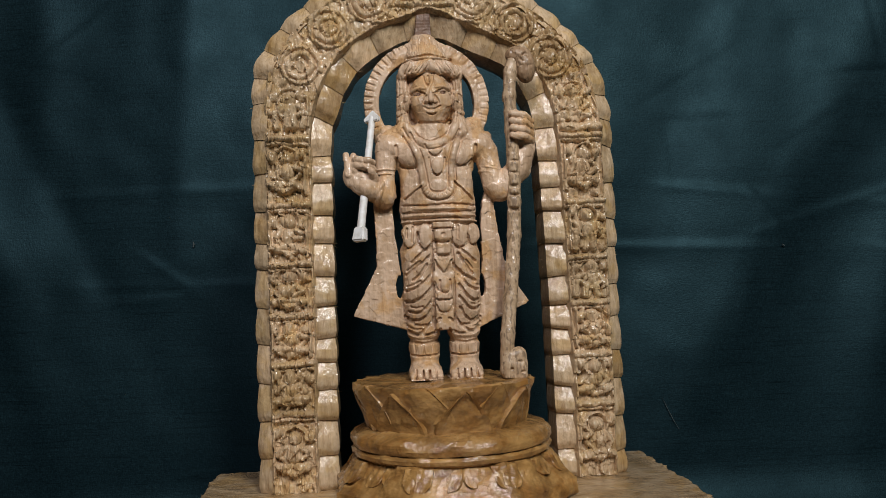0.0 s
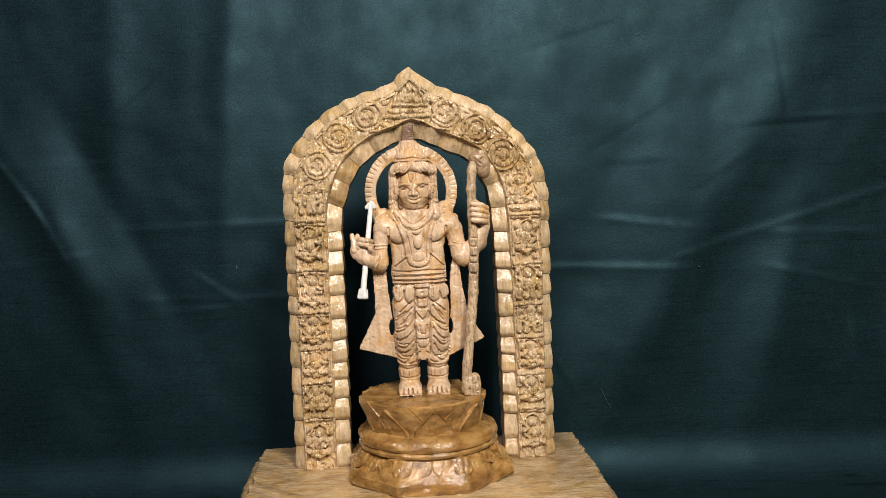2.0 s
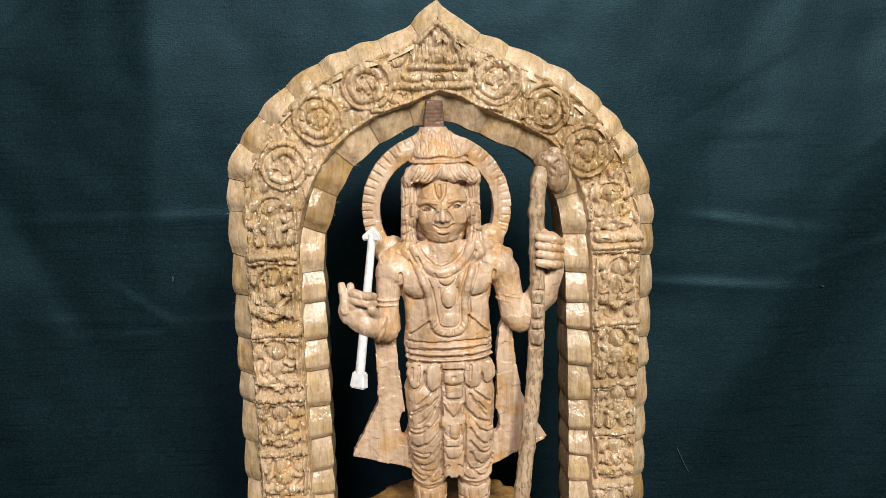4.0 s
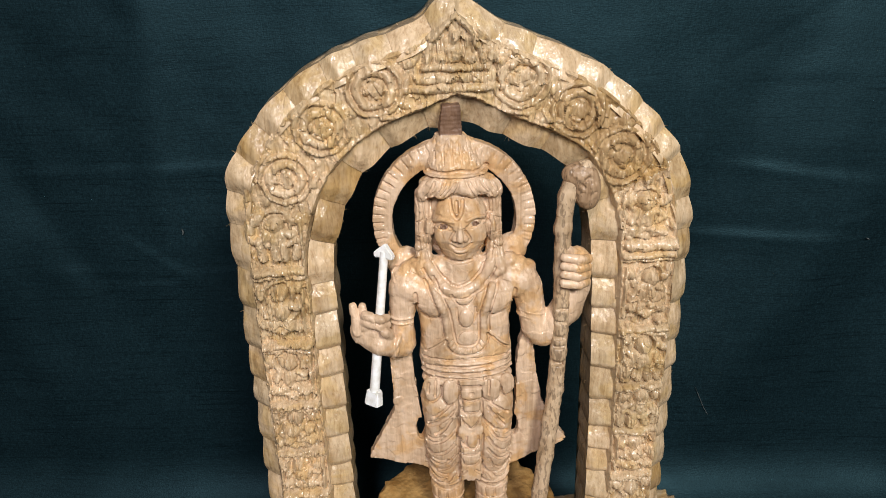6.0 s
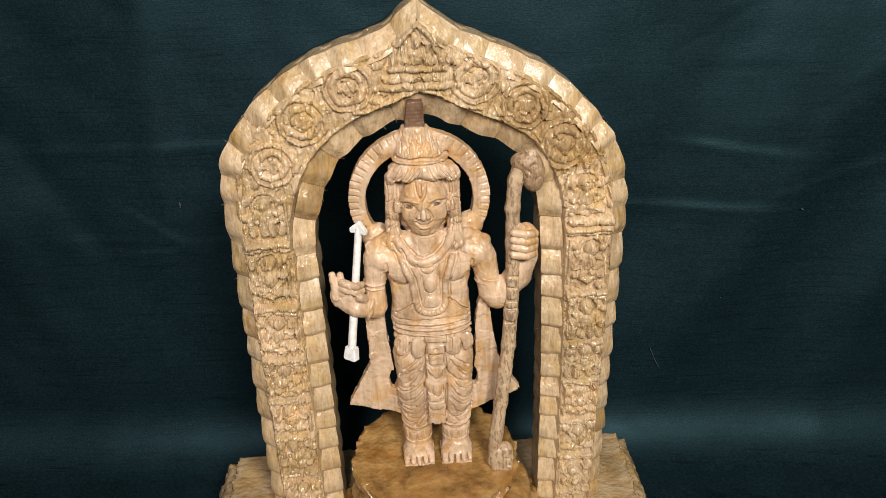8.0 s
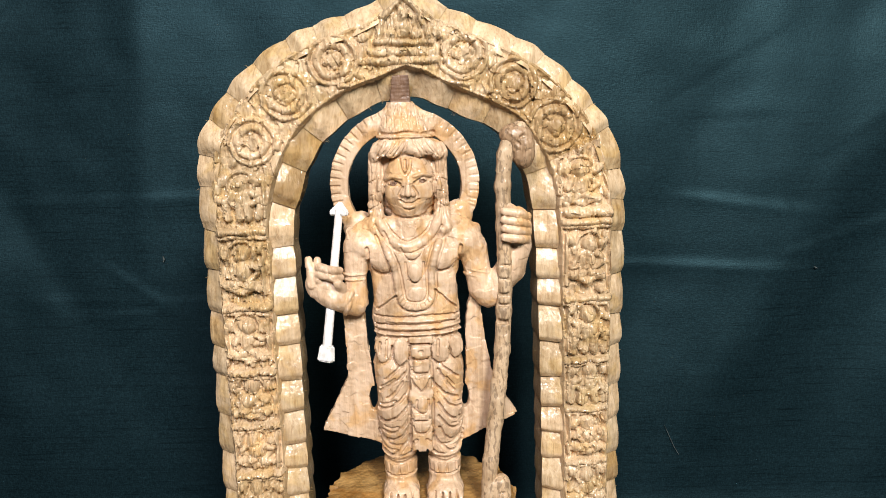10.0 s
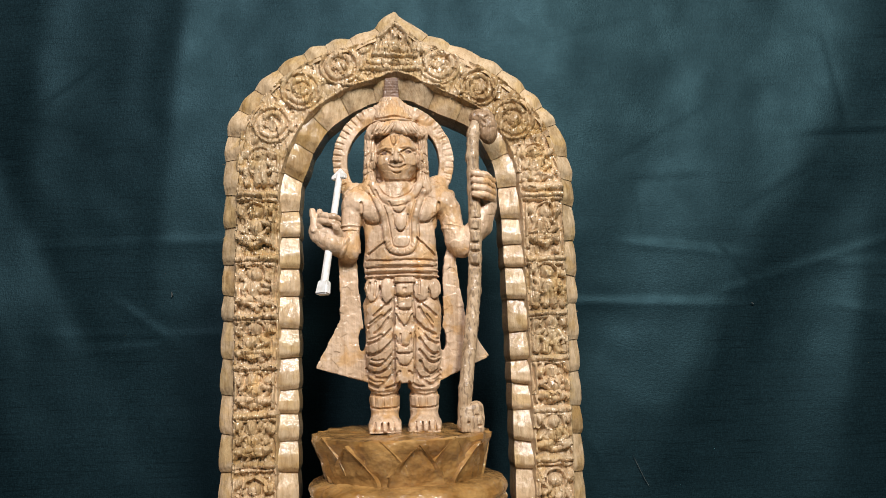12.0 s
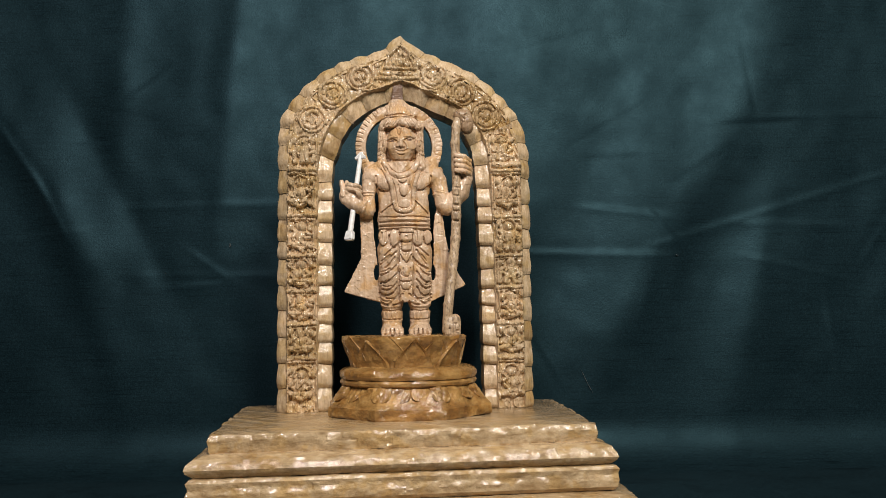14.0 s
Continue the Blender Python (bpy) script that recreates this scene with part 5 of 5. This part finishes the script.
    # chest: muscle lines, necklaces, garland, cords
    c.groove([(-0.0214, 0.1735), (-0.0196, 0.1712), (-0.0165, 0.1698), (-0.0130, 0.1698), (-0.0098, 0.1704)], 0.0008)
    c.groove([(0.0070, 0.1706), (0.0110, 0.1704), (0.0150, 0.1712), (0.0184, 0.1744)], 0.0008)
    for sx in (-1, 1):
        c.groove([(-0.0010 + sx * 0.0212, 0.1705), (-0.0010 + sx * 0.0208, 0.1770), (-0.0010 + sx * 0.0216, 0.1815)], 0.0008)
    left = [(-0.0164, 0.1880), (-0.0126, 0.1790), (-0.0098, 0.1710), (-0.0086, 0.1620), (-0.0070, 0.1562), (-0.0024, 0.1540), (0.0034, 0.1546), (0.0066, 0.1590), (0.0066, 0.1700), (0.0090, 0.1800), (0.0128, 0.1885)]
    c.cord(left, 0.0018, out=-0.0006, beads=0.0016)
    mid = [(-0.0164, 0.1930), (-0.0128, 0.1868), (-0.0080, 0.1826), (-0.0030, 0.1816), (0.0030, 0.1838), (0.0080, 0.1880), (0.0108, 0.1940)]
    c.cord(mid, 0.0022, out=-0.0002)
    c.ball((-0.0018, c.front(-0.0018, 0.1790) - 0.0004, 0.1790), (0.0042, 0.0013, 0.0028), 0.0003)
    c.ball((-0.0010, c.front(-0.0010, 0.1700) - 0.0004, 0.1700), (0.0032, 0.0014, 0.0044), 0.0003)
    c.ball((-0.0004, c.front(-0.0004, 0.1600) - 0.0002, 0.1600), (0.0040, 0.0010, 0.0034), 0.0003)
    c.survey()
    c.outline(left, 0.0021, 0.0006)
    c.outline(mid, 0.0025, 0.0006)
    c.groove([(-0.0072, 0.1815), (-0.0052, 0.1776), (-0.0018, 0.1758), (0.0018, 0.1778), (0.0038, 0.1818)], 0.0005)
    c.groove([(-0.0052, 0.1745), (-0.0044, 0.1690), (-0.0010, 0.1652), (0.0026, 0.1690), (0.0032, 0.1745)], 0.0005)
    for k in range(9):
        a = math.pi * (0.08 + 0.105 * k)
        px, pz = -0.0014 - 0.0072 * math.cos(a), 0.1600 - 0.0056 * math.sin(a)
        c.groove([(px * 0.82, pz + 0.0010), (px * 1.12, pz - 0.0010)], 0.0003)
    for pts in ([(-0.0186, 0.1540), (-0.0145, 0.1568), (-0.0096, 0.1604)], [(0.0080, 0.1626), (0.0125, 0.1585), (0.0180, 0.1532)]):
        c.cord(pts, 0.0006)
        c.groove([(px, pz - 0.0012) for px, pz in pts], 0.0006)
    # face: brows, lids, nose, mouth, mark on the forehead
    c.cord([(-0.0132, 0.2122), (-0.0098, 0.2136), (-0.0056, 0.2130)], 0.0007)
    c.cord([(0.0000, 0.2136), (0.0044, 0.2146), (0.0082, 0.2134)], 0.0007)
    for (x0, z0), (xm, zm), (x1, z1), low in (((-0.0130, 0.2106), (-0.0096, 0.2120), (-0.0060, 0.2100), 0.2092), ((0.0002, 0.2108), (0.0040, 0.2130), (0.0076, 0.2120), 0.2102)):
        c.groove([(x0, z0), (xm, zm), (x1, z1)], 0.0006)
        c.groove([(x0, z0), (xm, low), (x1, z1)], 0.0004)
    for ex, ez in ((-0.0094, 0.2105), (0.0038, 0.2115)):
        c.ball((ex, c.front(ex, ez), ez), (0.0009, 0.0008, 0.0009), 0.0001, cut=True)
    for sx in (-1, 1):
        c.groove([(-0.0028 + sx * 0.0022, 0.2090), (-0.0028 + sx * 0.0042, 0.2056), (-0.0028 + sx * 0.0036, 0.2044)], 0.0005)
    c.cord([(-0.0050, 0.2003), (-0.0026, 0.1999), (0.0000, 0.2004)], 0.0006, out=-0.0001)
    c.groove([(-0.0070, 0.2032), (-0.0050, 0.2019), (-0.0026, 0.2015), (-0.0002, 0.2019), (0.0020, 0.2034)], 0.0005, out=0.0001)
    c.groove([(-0.0044, 0.1991), (-0.0026, 0.1986), (-0.0006, 0.1991)], 0.0004)
    c.groove([(-0.0064, 0.2212), (-0.0058, 0.2168), (-0.0040, 0.2142), (-0.0020, 0.2168), (-0.0012, 0.2212)], 0.0007)
    c.groove([(-0.0039, 0.2208), (-0.0039, 0.2172)], 0.0007)
    c.groove([(-0.0128, 0.1985), (-0.0085, 0.1954), (-0.0026, 0.1944), (0.0040, 0.1954), (0.0082, 0.1985)], 0.0009)
    # strands in the hair, pits on the crown
    for k in range(12):
        px = -0.0120 + 0.0020 * k + rng.uniform(-0.0005, 0.0005)
        away = (-0.0050 if px < -0.002 else 0.0046) * rng.uniform(0.6, 1.0)
        c.groove([(px, 0.2292), (px + 0.3 * away, 0.2268), (px + away, 0.2226 + 0.0010 * (k % 2))], rng.uniform(0.0003, 0.0006), out=0.0001)
    for sx in (-1, 1):
        for k in range(3):
            px = 0.0134 + 0.0020 * k
            wave = [(-0.0024 + sx * (px + 0.0005 * math.sin(2.2 * n + k)), 0.2215 - 0.0052 * n) for n in range(6)]
            c.groove(wave, 0.0004, out=0.0002)
        for k in range(3):
            zz = 0.2120 - 0.0060 * k
            c.groove([(-0.0024 + sx * 0.0134, zz + 0.0008), (-0.0024 + sx * 0.0182, zz - 0.0014)], 0.0004)
        c.groove([(-0.0022 + sx * 0.0120, 0.2200), (-0.0022 + sx * 0.0122, 0.2080), (-0.0022 + sx * 0.0112, 0.1990)], 0.0005, out=0.0002)
    for k in range(70):
        px, pz = rng.uniform(-0.0150, 0.0085), rng.uniform(0.2330, 0.2460)
        py = c.front(px, pz)
        if py is not None and py < -0.004:
            c.ball((px, py, pz), (0.0005, 0.0005, 0.0010), 0.0003, cut=True)
    for k in range(5):
        px = -0.0105 + 0.0032 * k
        c.groove([(px * 1.15, 0.2355), (px - 0.001, 0.2450)], 0.0003)
    c.groove([(-0.0160, 0.2330), (-0.0090, 0.2322), (-0.0028, 0.2330), (0.0040, 0.2322), (0.0100, 0.2332)], 0.0008)
    # fine tool marks; flat soles
    c.roughen(0.00012, 0.0012, 12, long=2.4)
    sl, (x, y, z) = c.window((-0.06, -0.04, 0.0565), (0.06, 0.01, 0.0585), 0.002)
    c.f[sl] = np.maximum(c.f[sl], (TOP + 0.0002 - z) + 0 * x + 0 * y)
    ob = carved("statuette", c, WOOD_FIGURE, "pale carved wooden standing statuette with ring behind its head", "statuette")
    ob.data.materials.append(WOOD_DARK)
    for p in ob.data.polygons:
        q = p.center
        if q.z < 0.205:
            continue
        eye = q.y < -0.012 and min(math.hypot(0.62 * (q.x + 0.0094), q.z - 0.2105), math.hypot(0.62 * (q.x - 0.0038), q.z - 0.2115)) < 0.0010
        if q.z > 0.2469 or eye:
            p.material_index = 1
    return ob


figure()


# ---- the bow: a speckled staff with a curled carved head ----
def bow_staff():
    c = Carving((0.024, -0.038, 0.0565), (0.060, -0.006, 0.242), 0.00055)
    path = [(0.0302, -0.0288, 0.0610), (0.0318, -0.0270, 0.0800), (0.0345, -0.0240, 0.0980), (0.0368, -0.0215, 0.1150), (0.0388, -0.0198, 0.1320), (0.0400, -0.0182, 0.1500), (0.0408, -0.0172, 0.1700), (0.0405, -0.0168, 0.1900), (0.0402, -0.0165, 0.2080), (0.0412, -0.0162, 0.2220), (0.0440, -0.0160, 0.2310), (0.0480, -0.0160, 0.2335)]
    for k, (a, b_) in enumerate(zip(path, path[1:])):
        c.limb(a, b_, 0.0036, 0.0036, 0.0015)
    for zz, h in ((0.1455, 0.0012), (0.1535, 0.0007), (0.1580, 0.0012), (0.1655, 0.0008), (0.1720, 0.0006)):
        x = float(np.interp(zz, [p[2] for p in path[:10]], [p[0] for p in path[:10]]))
        c.block((x - 0.0004, -0.0210, zz), (0.0026, 0.0014, h), 0.0004, 0.0003, cut=True)
    root = thing("bow", "tall speckled wooden bow with curled carved head", "bow", at=(0.0345, -0.0290, TOP))
    place = Vector((0.0345, -0.0290, TOP))
    foot = Carving((0.024, -0.038, 0.0565), (0.043, -0.020, 0.078), 0.00045)
    foot.block((0.0344, -0.0290, 0.0610), (0.0060, 0.0042, 0.0050), 0.0016, 0.0020)
    foot.limb((0.0360, -0.0290, 0.0620), (0.0366, -0.0290, 0.0694), 0.0046, 0.0041, 0.0020)
    foot.ball((0.0318, -0.0290, 0.0655), (0.0040, 0.0040, 0.0070), 0.0020, turn=-8)
    for k in range(7):
        a = 2.4 * k
        foot.ball((0.0345 + 0.0034 * math.cos(a), -0.0332 + 0.0008 * math.sin(3 * a), 0.0610 + 0.0017 * k), (0.0012, 0.0007, 0.0008), 0.0006, cut=True)
    head = Carving((0.036, -0.025, 0.211), (0.060, -0.006, 0.242), 0.00045)
    head.ball((0.0492, -0.0160, 0.2258), (0.0060, 0.0052, 0.0102), 0.0020, turn=8)
    head.ball((0.0455, -0.0160, 0.2310), (0.0066, 0.0048, 0.0052), 0.0020)
    for k in range(9):
        a = 1.9 * k
        head.ball((0.0495 + 0.0032 * math.cos(a), -0.0208, 0.2245 + 0.0062 * math.sin(a)), (0.0016, 0.0009, 0.0007), 0.0003, turn=40 * k, cut=True)
    for solid in (c, foot, head):
        solid.knife(0.0050, 31, 0.06, 0.01)
        solid.roughen(0.0001, 0.0012, 32, long=2.0)
    sl, (x, y, z) = foot.window((0.02, -0.04, 0.0565), (0.06, 0.0, 0.0585), 0.002)
    foot.f[sl] = np.maximum(foot.f[sl], (TOP + 0.0002 - z) + 0 * x + 0 * y)
    for nm, solid, mat, label in (("staff", c, WOOD_BOW, ""), ("foot_block", foot, WOOD_BOW, ""), ("carved_head", head, WOOD_BOW_HEAD, "darker brown pitted wooden scroll")):
        verts, faces = solid.skin()
        from_arrays(nm, verts - np.array(place), faces.tolist(), mat, root, label)
    return root


bow_staff()


# ---- the white arrow through the open hand ----
def arrow():
    a, b_ = Vector((-0.0426, -0.0225, 0.1345)), Vector((-0.0346, -0.0110, 0.1990))
    way = (b_ - a).normalized()
    turn = way.to_track_quat("Z", "Y").to_matrix().to_4x4()
    root = thing("arrow", "small white painted arrow held upright in the statuette's hand", "arrow")
    root.matrix_world = Matrix.Translation(a) @ turn
    n = (b_ - a).length
    bm = bmesh.new()
    bmesh.ops.create_cone(bm, cap_ends=True, segments=12, radius1=0.0022, radius2=0.0018, depth=n, matrix=Matrix.Translation((0, 0, n / 2)))
    part("shaft", bm, WHITE, root)
    bm = bmesh.new()
    pts = [(-0.0018, -0.0016), (-0.0046, -0.0018), (-0.0050, 0.0004), (-0.0026, 0.0026), (-0.0004, 0.0048), (0.0012, 0.0034), (0.0050, 0.0002), (0.0044, -0.0020), (0.0018, -0.0016)]
    front = [bm.verts.new((x, -0.0012, n - 0.001 + z)) for x, z in pts]
    face = bm.faces.new(front)
    ext = bmesh.ops.extrude_face_region(bm, geom=[face])
    bmesh.ops.translate(bm, verts=[v for v in ext["geom"] if isinstance(v, bmesh.types.BMVert)], vec=(0, 0.0024, 0))
    bmesh.ops.recalc_face_normals(bm, faces=bm.faces)
    bmesh.ops.bevel(bm, geom=bm.edges, offset=0.0004, segments=2, affect="EDGES")
    part("arrowhead", bm, WHITE, root)
    bm = box_mesh((-0.0031, -0.0022, -0.0040), (0.0031, 0.0022, 0.0036), 0.0007)
    for v in bm.verts:
        v.co.x *= 1.0 + 0.25 * (v.co.z < 0)
    part("fletching", bm, WHITE, root)
    return root


arrow()
